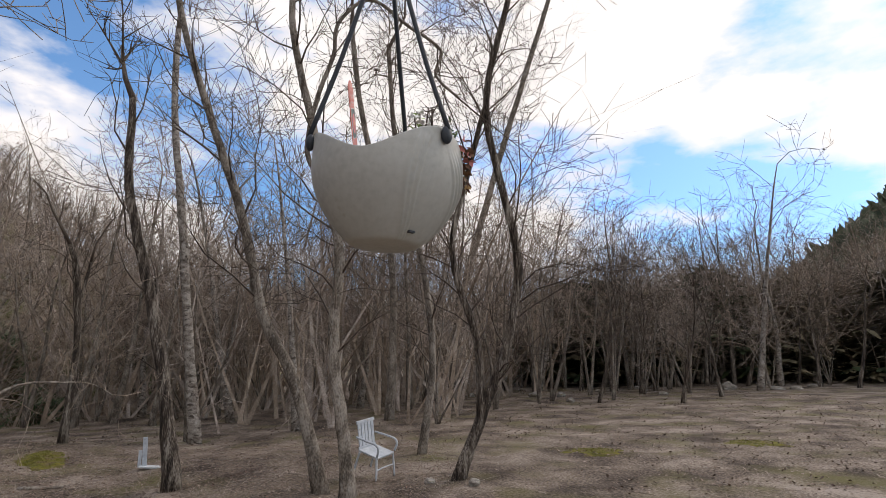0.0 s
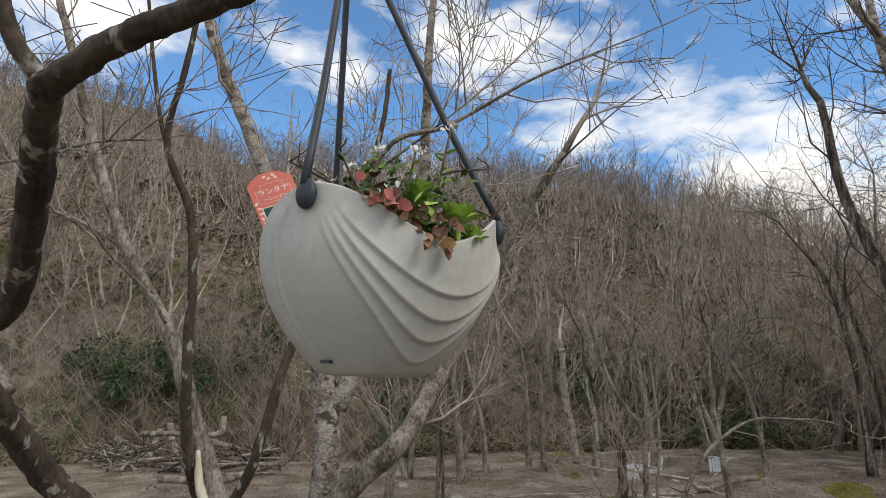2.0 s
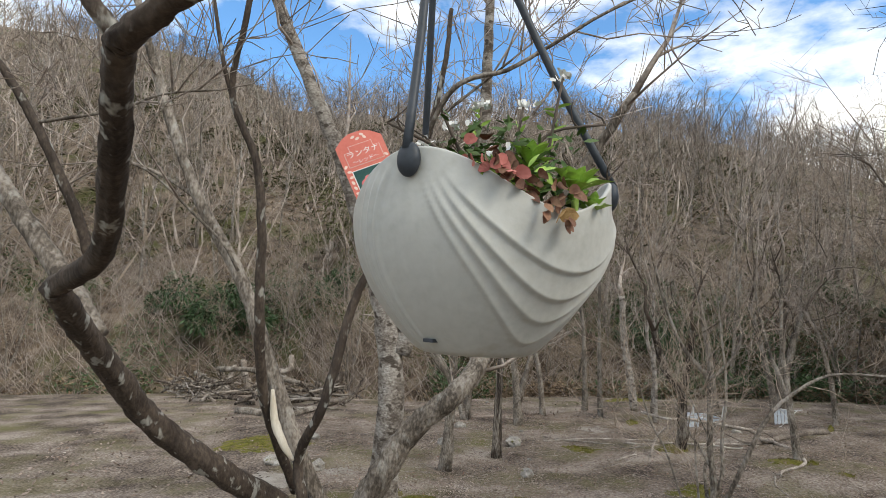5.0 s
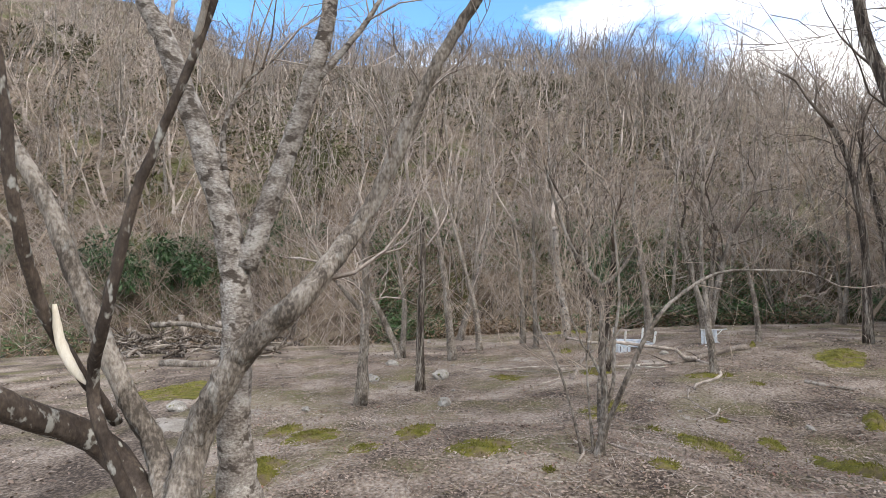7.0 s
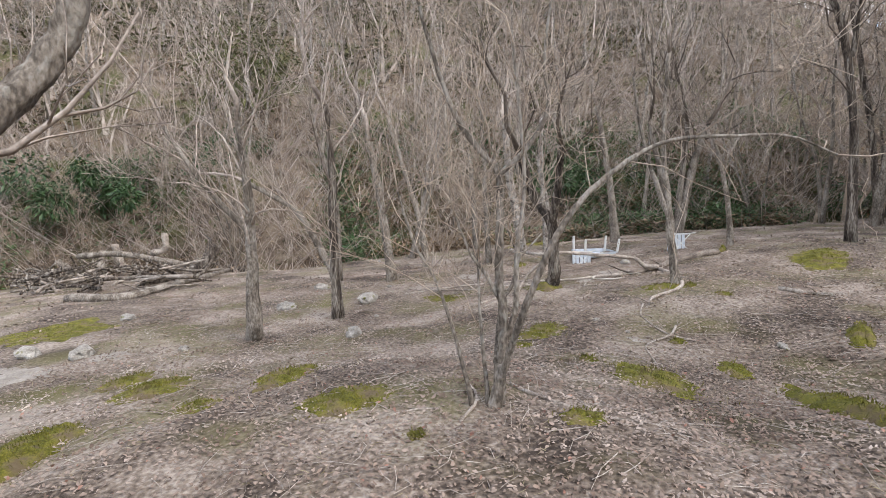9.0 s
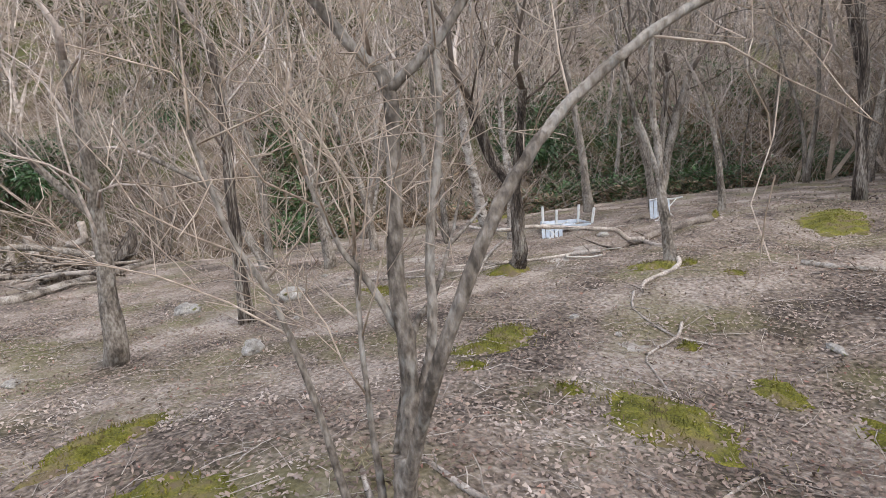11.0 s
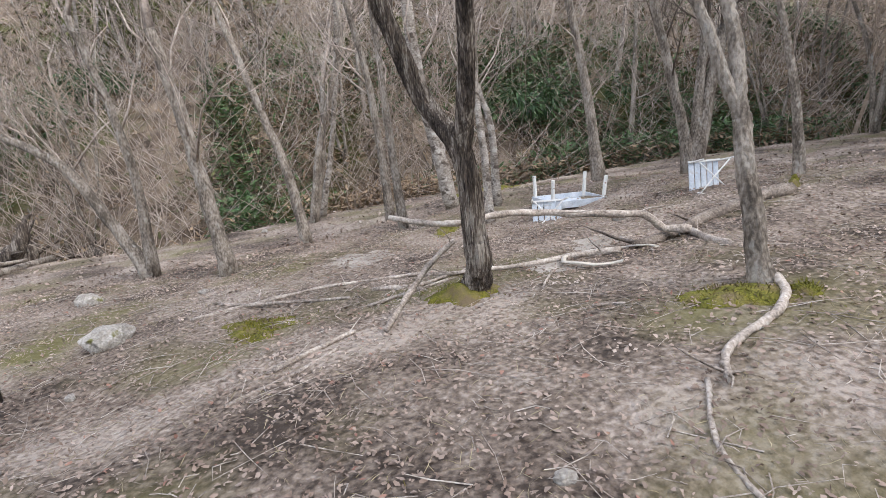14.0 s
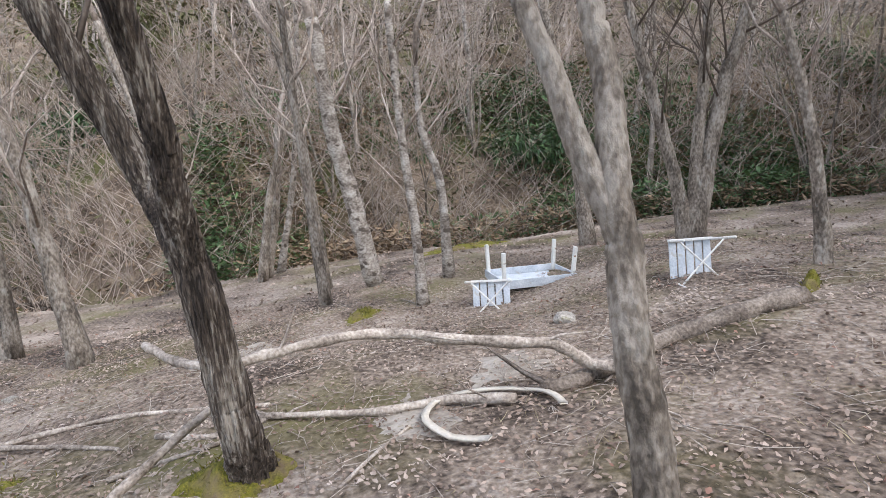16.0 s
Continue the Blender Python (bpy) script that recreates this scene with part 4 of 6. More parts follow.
# the hanging planter: a round pot with a wavy rim, draped folds, three knobs and three cords
PLASTIC = material("pot_plastic", [(0.42, 0.42, 0.388), (0.48, 0.48, 0.447), (0.52, 0.52, 0.487)], 9, 130, 0.5, 0.06, 260, (1, 1, 1), 0, spots=((0.40, 0.37, 0.31), 30, 0.70, 0.80), depth=0.002)
SLATE = material("slate_plastic", [(0.030, 0.036, 0.044), (0.050, 0.058, 0.070)], 30, 200, 0.45, 0.05, 200, (1, 1, 1), 0)
SOIL = material("soil", [(0.02, 0.015, 0.011), (0.06, 0.045, 0.033)], 60, 300, 0.95, 1.0, 160, (1, 1, 1), 0)
CORAL = material("card_coral", [(0.62, 0.15, 0.11), (0.70, 0.20, 0.15)], 40, 300, 0.4, 0, 10, (1, 1, 1), 0)
CREAM = material("card_cream", [(0.72, 0.52, 0.44), (0.80, 0.62, 0.54)], 40, 300, 0.4, 0, 10, (1, 1, 1), 0.1)
PAPER = material("card_white", [(0.80, 0.78, 0.75), (0.84, 0.82, 0.80)], 40, 300, 0.4, 0, 10, (1, 1, 1), 0)
BOTTLE = material("card_dark_green", [(0.010, 0.055, 0.05), (0.02, 0.085, 0.07)], 60, 300, 0.4, 0, 10, (1, 1, 1), 0)
PINK = material("card_pink", [(0.62, 0.14, 0.16), (0.74, 0.27, 0.24)], 80, 400, 0.4, 0, 10, (1, 1, 1), 0.2)
GOLD = material("card_yellow", [(0.75, 0.45, 0.10), (0.80, 0.55, 0.16)], 80, 400, 0.4, 0, 10, (1, 1, 1), 0.1)
LEAF_GREEN = material("leaf_green", [(0.18, 0.31, 0.05), (0.33, 0.50, 0.10), (0.46, 0.62, 0.17)], 25, 160, 0.5, 0.15, 200, (1, 1, 1), 0.25, see=0.15)
LEAF_RED = material("leaf_red", [(0.07, 0.03, 0.02), (0.17, 0.075, 0.045), (0.27, 0.16, 0.09)], 30, 160, 0.6, 0.2, 200, (1, 1, 1), 0.35)
LEAF_ROSE = material("leaf_rose", [(0.36, 0.10, 0.085), (0.48, 0.18, 0.15)], 30, 160, 0.55, 0.2, 200, (1, 1, 1), 0.25)
LEAF_DRY = material("leaf_dry", [(0.32, 0.19, 0.075), (0.46, 0.30, 0.13)], 40, 160, 0.8, 0.3, 200, (1, 1, 1), 0.2)
LEAF_FINE = material("leaf_fine", [(0.035, 0.07, 0.018), (0.08, 0.13, 0.035)], 30, 160, 0.6, 0, 10, (1, 1, 1), 0.3)
PETAL = material("petal_white", [(0.74, 0.73, 0.70), (0.82, 0.82, 0.80)], 60, 300, 0.6, 0, 10, (1, 1, 1), 0.05)

POT_X, POT_Y, POT_Z, POT_R, POT_H = -0.0206, 0.6297, 1.877, 0.1035, 0.106
RIM_LOW = 0.101
KNOB_TURN = -41.0


def pot_radius(h):
    """A bowl that rises steeply from a small flat foot and stands upright at its rim."""
    h = min(1.0, max(0.0, h))
    return POT_R * (0.44 + 0.56 * (1 - (1 - h) ** 2.05)) * (1 - 0.10 * math.exp(-h / 0.012))


def pot_rim(a):
    return RIM_LOW + 0.040 * ((1 + math.cos(3 * (a - radians(KNOB_TURN)))) / 2) ** 0.85


def pot_fold(a, z):
    """Swags between the first and the second knob, and the ends of the same folds beyond the first."""
    turn = (math.degrees(a) - KNOB_TURN) % 360.0
    below, out = 0.135 - z, 0.0
    for deep, span, first in ((0.068, 27.0, 11.0), (0.087, 21.0, 8.0), (0.103, 15.0, 5.0), (0.119, 33.0, 2.0)):
        if turn <= 120:
            u = max(0.0, (turn - first) / (120 - first)) ** 1.06
            line = deep * max(0.0, math.sin(math.pi * u)) ** 0.74
            fade = smooth(first, first + 13, turn) * smooth(120, 108, turn)
        elif turn > 300:
            if span > 30:
                continue
            off = (360 - turn) - 10.0 - (span - 15.0) * 0.75 - 9.0 * math.sin(math.pi * min(1.0, max(0.0, below) / 0.14)) ** 0.8
            d = -off * 0.0018
            out += 0.0026 * math.exp(min(0.0, d) / 0.006) * (1 - smooth(0.0, 0.0035, d)) * smooth(0.0, 0.022, below) * smooth(0.150, 0.115, below)
            continue
        else:
            continue
        d = below - line - 0.004
        out += 0.0027 * math.exp(min(0.0, d) / 0.0095) * (1 - smooth(0.0, 0.0035, d)) * fade
    return out


planter = thing("hanging_planter", (POT_X, POT_Y, POT_Z), "off-white plastic hanging planter with draped folds and plants", "planter")
planter.matrix_basis = pose(POT_X, POT_Y, POT_Z, 1.2, 0, 0)
cols, rows_up = 336, 120
pv, pf = [(0, 0, 0.002)], []
for k in range(rows_up + 1):
    h = (k / rows_up) ** 0.9
    for c in range(cols):
        a = 2 * math.pi * c / cols
        z = h * pot_rim(a)
        r = pot_radius(z / POT_H) + pot_fold(a, z)
        pv.append((r * math.cos(a), r * math.sin(a), z))
for drop, inset in ((-0.0012, 0.0012), (-0.0005, 0.003), (0.002, 0.0042), (0.02, 0.0050), (0.05, 0.008)):
    for c in range(cols):
        a = 2 * math.pi * c / cols
        z = pot_rim(a) - drop
        r = pot_radius(z / POT_H) - inset
        pv.append((r * math.cos(a), r * math.sin(a), z))
for k in range(rows_up + 5):
    for c in range(cols):
        i, j = 1 + k * cols + c, 1 + k * cols + (c + 1) % cols
        pf.append((i, j, j + cols, i + cols))
pf += [(0, 1 + (c + 1) % cols, 1 + c) for c in range(cols)]
under(mesh_object("pot", pv, pf, PLASTIC), planter)
bm = bmesh.new()
bmesh.ops.create_circle(bm, cap_ends=True, segments=48, radius=POT_R - 0.006, matrix=Matrix.Translation((0, 0, RIM_LOW - 0.006)))
bmesh.ops.subdivide_edges(bm, edges=bm.edges[:], cuts=1)
part("soil", bm, SOIL, planter, "dark crumbly potting soil")
bm = bmesh.new()
bmesh.ops.create_cube(bm, size=1, matrix=pose(0.0585 * math.cos(radians(-48)), 0.0585 * math.sin(radians(-48)), 0.011, 0, 0, -48) @ Matrix.Diagonal((0.006, 0.009, 0.0025, 1)))
part("drain_slot", bm, SLATE, planter, "dark narrow drain slot")
APEX = Vector((-0.012, -0.044, 0.44))
for k in range(3):
    a = radians(KNOB_TURN + 120 * k)
    at = Vector(((POT_R + 0.004) * math.cos(a), (POT_R + 0.004) * math.sin(a), 0.132))
    bm = bmesh.new()
    bmesh.ops.create_uvsphere(bm, u_segments=20, v_segments=14, radius=1, matrix=Matrix.Translation(at) @ pose(0, 0, 0, 0, 0, math.degrees(a)) @ Matrix.Diagonal((0.0060, 0.0088, 0.0120, 1)))
    for f in bm.faces:
        f.smooth = True
    knob = part("knob", bm, SLATE, planter, "dark slate plastic knob")
    w2 = Wood()
    top = APEX + Vector((0.006 * math.cos(a), 0.006 * math.sin(a), 0))
    w2.tube(curve_points([at + Vector((0.003 * math.cos(a), 0.003 * math.sin(a), 0.006)), at.lerp(top, 0.33), at.lerp(top, 0.66), top], 3), [0.0034] * 10, 8)
    tagged(w2.object("cord", SLATE, planter), "slate-grey plastic cord")
w2 = Wood()
w2.tube(curve_points([APEX, APEX + Vector((0, 0, 0.03)), APEX + Vector((-0.02, 0.02, 0.085)), APEX + Vector((-0.06, 0.04, 0.115)), APEX + Vector((-0.095, 0.045, 0.08)), APEX + Vector((-0.08, 0.04, 0.05))], 5), [0.0045] * 26, 8)
tagged(w2.object("hook", SLATE, planter), "slate-grey plastic hanging hook")


prng = random.Random(5)


def pot_spot(az, r, h=0.0):
    return Vector((r * math.cos(radians(az)), r * math.sin(radians(az)), RIM_LOW - 0.005 + h))


def any_way(rng, up):
    return Vector((rng.gauss(0, 1), rng.gauss(0, 1), abs(rng.gauss(0, 1)) * up + 0.1)).normalized()


# rosettes of fresh green
for az, r, h, size, count in ((30, 0.094, 0.022, 0.024, 22), (14, 0.072, 0.040, 0.022, 18), (40, 0.098, 0.010, 0.017, 14)):
    c = pot_spot(az, r, h)
    core = Wood()
    core.tube([c - Vector((0, 0, 0.02)), c, c + Vector((0, 0, 0.006))], [0.0022, 0.003, 0.0015], 7)
    rosette = tagged(core.object("rosette", LEAF_GREEN, planter), "fresh light green leaf rosette")
    for k in range(count):
        lv = Leaves()
        t = k * 2.4
        up = 0.25 + 1.6 * k / count
        w3 = Vector((math.cos(t), math.sin(t), up))
        lv.blade(c + w3 * 0.002, w3, Vector((0, 0, 1)), size * prng.uniform(0.8, 1.15), size * 0.40, 0.2, (0.3, 0.6, 0.95, 1.0, 0.6, 0.06), 0.5)
        lv.object("leaf", LEAF_GREEN, rosette)
# red and brown leaves that spill over the rim
def rim_spot(az, out, h):
    a = radians(az)
    return Vector((out * math.cos(a), out * math.sin(a), pot_rim(a) + h))


for count, mat, lab, lo, hi, size, low, high in ((40, LEAF_RED, "wilted dark red-brown leaves", -14, 20, 0.0085, -0.001, 0.018), (16, LEAF_ROSE, "rosy red leaves at the rim", -22, 0, 0.0085, -0.004, 0.012), (2, LEAF_DRY, "dry yellow-brown leaf", 12, 14, 0.011, -0.008, -0.005)):
    lv = Leaves()
    for k in range(count):
        az = prng.uniform(lo, hi)
        out = Vector((math.cos(radians(az)), math.sin(radians(az)), 0))
        c = rim_spot(az, prng.uniform(0.092, 0.113) if mat is not LEAF_DRY else 0.110, prng.uniform(low, high))
        lv.blade(c, out * 0.6 + any_way(prng, 0.4), out + any_way(prng, 0.8) * 0.5, size * prng.uniform(0.8, 1.25), size * prng.uniform(0.8, 1.15), prng.uniform(0.2, 0.7), (0.5, 1.0, 1.05, 0.6), 0.3)
    tagged(lv.object("leaves", mat, planter), lab)
lv = Leaves()
for k in range(7):
    az = prng.uniform(7, 17)
    lv.blade(rim_spot(az, prng.uniform(0.108, 0.114), -0.009 * prng.random()), Vector((math.cos(radians(az)) * 0.4, math.sin(radians(az)) * 0.4, -1)) + any_way(prng, 0.2) * 0.6, Vector((math.cos(radians(az)), math.sin(radians(az)), 0.2)), 0.009, 0.006, 0.1)
tagged(lv.object("leaves", LEAF_RED, planter), "withered hanging leaves")
lv = Leaves()
for k in range(700):
    az, r = prng.uniform(-40, 40), prng.uniform(0.02, 0.098)
    c = pot_spot(az, r, 0.012 + 0.055 * prng.random() ** 1.4)
    lv.blade(c, any_way(prng, 0.6), any_way(prng, 1), prng.uniform(0.006, 0.013), 0.0032, 0.1)
tagged(lv.object("leaves", LEAF_FINE, planter), "fine dark green creeping leaves")
lv = Leaves()
for k in range(90):
    az, r = prng.uniform(-28, 34), prng.uniform(0.05, 0.104)
    lv.blade(pot_spot(az, r, prng.uniform(0.012, 0.038)), any_way(prng, 0.7), any_way(prng, 1), prng.uniform(0.010, 0.018), 0.006, 0.2)
tagged(lv.object("leaves", LEAF_GREEN, planter), "small fresh green leaves")
# flowering stalks and woody stems
for az, r, height, lean in ((-40, 0.055, 0.076, (-0.006, 0.002)), (-22, 0.045, 0.092, (0.0, 0.004)), (6, 0.05, 0.092, (0.002, 0.012)), (30, 0.06, 0.118, (0.0, 0.018)), (-50, 0.07, 0.056, (0.004, -0.004)), (-6, 0.07, 0.048, (0.006, 0.0))):
    base = pot_spot(az, r)
    tip = base + Vector((lean[0], lean[1], height))
    st = Wood()
    st.tube(curve_points([base, base.lerp(tip, 0.5) + Vector((0.003, -0.002, 0)), tip], 4), [0.0014 - 0.00005 * k for k in range(9)], 5)
    stem = st.object("flower_stem", TWIG_DARK if height > 0.05 else LEAF_FINE, planter)
    fl = Leaves()
    for k in range(20):
        d3 = any_way(prng, 1.2)
        fl.blade(tip + Vector((prng.gauss(0, 0.0035), prng.gauss(0, 0.0035), prng.gauss(0, 0.0012))), d3, any_way(prng, 1), 0.0048, 0.0036, 0, (0.4, 1.0, 0.7), 0.2)
    tagged(fl.object("blossom", PETAL, stem), "tiny white blossoms")
    gl = Leaves()
    for k in range(14):
        u = prng.random()
        gl.blade(base.lerp(tip, u), any_way(prng, 0.7), any_way(prng, 1), 0.011, 0.0028, 0.1)
    gl.object("leaves", LEAF_GREEN, stem)
for pts in ([(0.03, 0.0, 0.09), (0.045, 0.02, 0.115), (0.04, 0.045, 0.145), (0.05, 0.085, 0.152)], [(0.05, -0.03, 0.09), (0.06, -0.045, 0.115), (0.062, -0.085, 0.132)], [(0.04, -0.01, 0.09), (0.05, -0.03, 0.12), (0.055, -0.045, 0.146)], [(0.03, 0.05, 0.1), (0.03, 0.075, 0.118), (0.035, 0.095, 0.112)]):
    st = Wood()
    line = curve_points([Vector(q) + Vector((0, 0, 0.03)) for q in pts], 4)
    st.tube(line, [0.0022 - 0.0013 * k / (len(line) - 1) for k in range(len(line))], 6, 0.3, 3)
    for k in range(5):
        grow(st, prng, line[prng.randrange(3, len(line))], any_way(prng, 0.8), 0.02, 0.0011, 2, 2, 0.2, 4, 0.3, (1, 2), 0.0006)
    tagged(st.object("woody_stem", TWIG_DARK, planter), "dark bare woody stem")

# the plant card stuck in the soil
card = thing("plant_card", (-0.050, 0.5560, 1.982), "coral red plant label card stuck in the planter", "label")
card.matrix_basis = pose(-0.052, 0.5660, 1.968, -6, -27, 94) @ Matrix.Translation((0, 0, 0.029)) @ Matrix.Diagonal((1.0, 1.0, 0.87, 1))


def outline_plate(outline, y0, y1):
    bm = bmesh.new()
    a = [bm.verts.new((x, y0, z)) for x, z in outline]
    b = [bm.verts.new((x, y1, z)) for x, z in outline]
    bm.faces.new(a)
    bm.faces.new(list(reversed(b)))
    n = len(outline)
    for k in range(n):
        bm.faces.new((a[k], b[k], b[(k + 1) % n], a[(k + 1) % n]))
    bmesh.ops.recalc_face_normals(bm, faces=bm.faces[:])
    return bm


CW = 0.0215
board = part("board", outline_plate([(-CW, -0.03), (CW, -0.03), (CW, 0.074), (0.013, 0.0815), (0.006, 0.0845), (-0.006, 0.0845), (-0.013, 0.0815), (-CW, 0.074)], 0.0, 0.0008), CORAL, card)
drng = random.Random(8)
for k in range(26):
    side = -1 if k % 2 else 1
    x, z = (side * drng.uniform(0.0175, 0.0195), -0.005 + 0.075 * (k // 2) / 13) if k < 22 else (drng.uniform(-0.012, 0.012), drng.uniform(0.0765, 0.0805))
    a0 = drng.uniform(0, 3)
    el = [(x + 0.0021 * math.cos(t) * math.cos(a0) - 0.0013 * math.sin(t) * math.sin(a0), z + 0.0021 * math.cos(t) * math.sin(a0) + 0.0013 * math.sin(t) * math.cos(a0)) for t in [2 * math.pi * j / 12 for j in range(12)]]
    part("petal_print", outline_plate(el, -0.0002, 0.0), CREAM, board)
part("title_panel", outline_plate([(-0.0165, 0.0505), (0.0165, 0.0505), (0.0165, 0.066), (0.011, 0.066), (0.011, 0.072), (-0.011, 0.072), (-0.011, 0.066), (-0.0165, 0.066)], -0.0002, 0.0), CREAM, board)
part("title_panel", outline_plate([(-0.0160, 0.0510), (0.0160, 0.0510), (0.0160, 0.0655), (0.0105, 0.0655), (0.0105, 0.0715), (-0.0105, 0.0715), (-0.0105, 0.0655), (-0.0160, 0.0655)], -0.0004, -0.0002), CORAL, board)
part("picture", outline_plate([(-0.0160, 0.0045), (0.0160, 0.0045), (0.0160, 0.0465), (-0.0160, 0.0465)], -0.0002, 0.0), PAPER, board, "white picture border")
part("picture", outline_plate([(-0.0152, 0.0053), (0.0152, 0.0053), (0.0152, 0.0457), (-0.0152, 0.0457)], -0.0004, -0.0002), BOTTLE, board, "dark green picture ground")
for ring, count, size, mat in ((0.0100, 13, 0.0040, PINK), (0.0066, 10, 0.0036, PINK), (0.0034, 6, 0.0032, PINK), (0.0, 1, 0.0026, GOLD)):
    for k in range(count):
        a0 = 2 * math.pi * k / count + ring * 300
        cx0, cz0 = ring * math.cos(a0), 0.0255 + ring * math.sin(a0)
        y0 = -0.0005 - 0.0001 * (0.0100 - ring) / 0.0025
        part("flower_print", outline_plate([(cx0 + size * (1 + 0.12 * math.sin(5 * t + k)) * math.cos(t), cz0 + size * math.sin(t)) for t in [2 * math.pi * j / 14 for j in range(14)]], y0, y0 + 0.0001), mat, board)


def lettering(text, size, place, mat, parent, thick=0.0001):
    """Words in the built-in font, as a mesh that faces -y."""
    cu = bpy.data.curves.new("lettering", "FONT")
    cu.body, cu.size, cu.extrude, cu.align_x, cu.align_y = text, size, thick, "CENTER", "CENTER"
    tmp = new("lettering", cu)
    dg = bpy.context.evaluated_depsgraph_get()
    me = bpy.data.meshes.new_from_object(tmp.evaluated_get(dg))
    bpy.data.objects.remove(tmp)
    me.materials.clear()
    me.materials.append(mat)
    ob = new("lettering", me)
    ob.parent = parent
    ob.matrix_basis = pose(*place, 90, 0, 0)
    return ob


lettering("ランタナ", 0.0075, (0, -0.0006, 0.0625), PAPER, board)
lettering("～レッド～", 0.0048, (0, -0.0006, 0.0543), PAPER, board)


# fallen wood: each piece follows the ground, lifted where it is propped
def lying(name, pts, r0, r1, label, category, mat, group=""):
    base = Vector((pts[0][0], pts[0][1], lie(pts[0][0], pts[0][1])))
    wood = Wood()
    line = curve_points([Vector((x, y, lie(x, y) + max(lift, r0 * 0.55))) - base for x, y, lift in pts], 5, r0 * 0.14, random.Random(len(pts) * 7 + int(abs(base.x * 31))))
    n = len(line)
    wood.tube(line, [(r0 + (r1 - r0) * k / (n - 1)) * (1 + 0.12 * math.sin(k * 1.7 + base.x)) for k in range(n)], 9 if r0 > 0.02 else 6, 0.2, base.y)
    rng = random.Random(int(abs(base.x * 100)))
    for k in range(3 if r0 > 0.012 else 1):
        i = rng.randrange(1, n - 1)
        grow(wood, rng, line[i], Vector((rng.gauss(0, 1), rng.gauss(0, 1), 0.35)), rng.uniform(4, 9) * r0 + 0.05, r0 * 0.35, 2, 2, 0.0, 5, 0.2, (1, 2))
    ob = wood.object(name, mat)
    ob.location = base
    return tagged(ob, label, category, group)


lying("fallen_log", [(-8.28, 9.35, 0.00), (-8.27, 8.93, 0.00), (-8.31, 8.43, 0.00), (-8.22, 8.16, 0.00), (-8.13, 7.83, 0.00), (-8.14, 7.58, 0.00)], 0.062, 0.036, "thick dark weathered fallen log", "log", LOG_WOOD)
lying("fallen_branch", [(-7.99, 7.99, 0.08), (-8.12, 7.82, 0.12), (-8.11, 7.65, 0.25), (-8.21, 7.27, 0.35), (-8.42, 6.86, 0.42), (-8.28, 6.48, 0.47), (-8.10, 6.17, 0.50), (-8.18, 5.94, 0.53), (-8.42, 5.74, 0.58)], 0.033, 0.019, "long pale crooked fallen branch with a peeled white end", "branch", DEADWOOD)
lying("fallen_branch", [(-8.09, 7.42, 0.03), (-8.30, 7.14, 0.03), (-8.38, 6.78, 0.03), (-8.57, 6.38, 0.03), (-8.75, 6.03, 0.03)], 0.028, 0.014, "pale barkless fallen branch behind the dark tree", "branch", DEADWOOD)
lying("fallen_branch", [(-7.38, 7.77, 0.00), (-7.74, 7.91, 0.00), (-8.19, 8.16, 0.00)], 0.023, 0.033, "short crooked pale branch under the log", "branch", DEADWOOD)
lying("fallen_branch", [(-7.68, 5.49, 0.02), (-7.95, 5.70, 0.12), (-8.24, 5.98, 0.25), (-8.26, 6.16, 0.36)], 0.020, 0.020, "pale stick leaning against the dark tree", "branch", DEADWOOD)
lying("fallen_branch", [(-7.56, 4.84, 0.00), (-7.70, 5.07, 0.00), (-7.82, 5.33, 0.00)], 0.020, 0.012, "pale stick lying among dead leaves", "branch", DEADWOOD)
lying("fallen_branch", [(-9.12, 4.25, 0.00), (-9.16, 4.76, 0.00), (-9.26, 5.31, 0.00), (-8.86, 6.20, 0.00)], 0.018, 0.014, "long thin pale stick on the ground", "branch", DEADWOOD, "sticks")
lying("fallen_branch", [(-9.46, 4.40, 0.00), (-9.13, 4.66, 0.00), (-8.94, 5.14, 0.00), (-8.75, 5.44, 0.00)], 0.017, 0.010, "thin pale forked stick on the ground", "branch", DEADWOOD, "sticks")
lying("fallen_branch", [(-8.36, 5.51, 0.00), (-8.43, 5.84, 0.00), (-8.56, 6.19, 0.00)], 0.014, 0.011, "thin brown stick beside the dark tree", "branch", DEADWOOD, "sticks")
lying("fallen_branch", [(-8.77, 5.62, 0.00), (-8.59, 5.93, 0.00), (-8.64, 6.20, 0.00)], 0.020, 0.013, "short pale stick beside the dark tree", "branch", DEADWOOD, "sticks")
lying("fallen_branch", [(-7.14, 6.54, 0.00), (-7.12, 6.63, 0.00), (-7.05, 6.68, 0.00)], 0.010, 0.007, "short curved pale stick on leaves", "branch", DEADWOOD, "sticks")
lying("fallen_branch", [(-7.71, 6.54, 0.00), (-7.93, 6.71, 0.00), (-8.15, 6.90, 0.00)], 0.009, 0.007, "thin straight brown stick", "branch", DEADWOOD, "sticks")
lying("crooked_branch", [(-6.72, 7.36, 0.00), (-6.54, 7.21, 0.00), (-6.40, 6.98, 0.00), (-6.32, 6.72, 0.00), (-6.25, 6.56, 0.00), (-6.16, 6.47, 0.00), (-6.08, 6.41, 0.00)], 0.025, 0.013, "crooked silvery root lying from the tree foot", "branch", DEADWOOD)
lying("fallen_branch", [(-6.16, 6.38, 0.00), (-5.88, 6.15, 0.00), (-5.60, 6.08, 0.00), (-5.30, 6.06, 0.00), (-5.10, 6.18, 0.00)], 0.011, 0.006, "long thin bent stick on bare soil", "branch", DEADWOOD, "sticks")
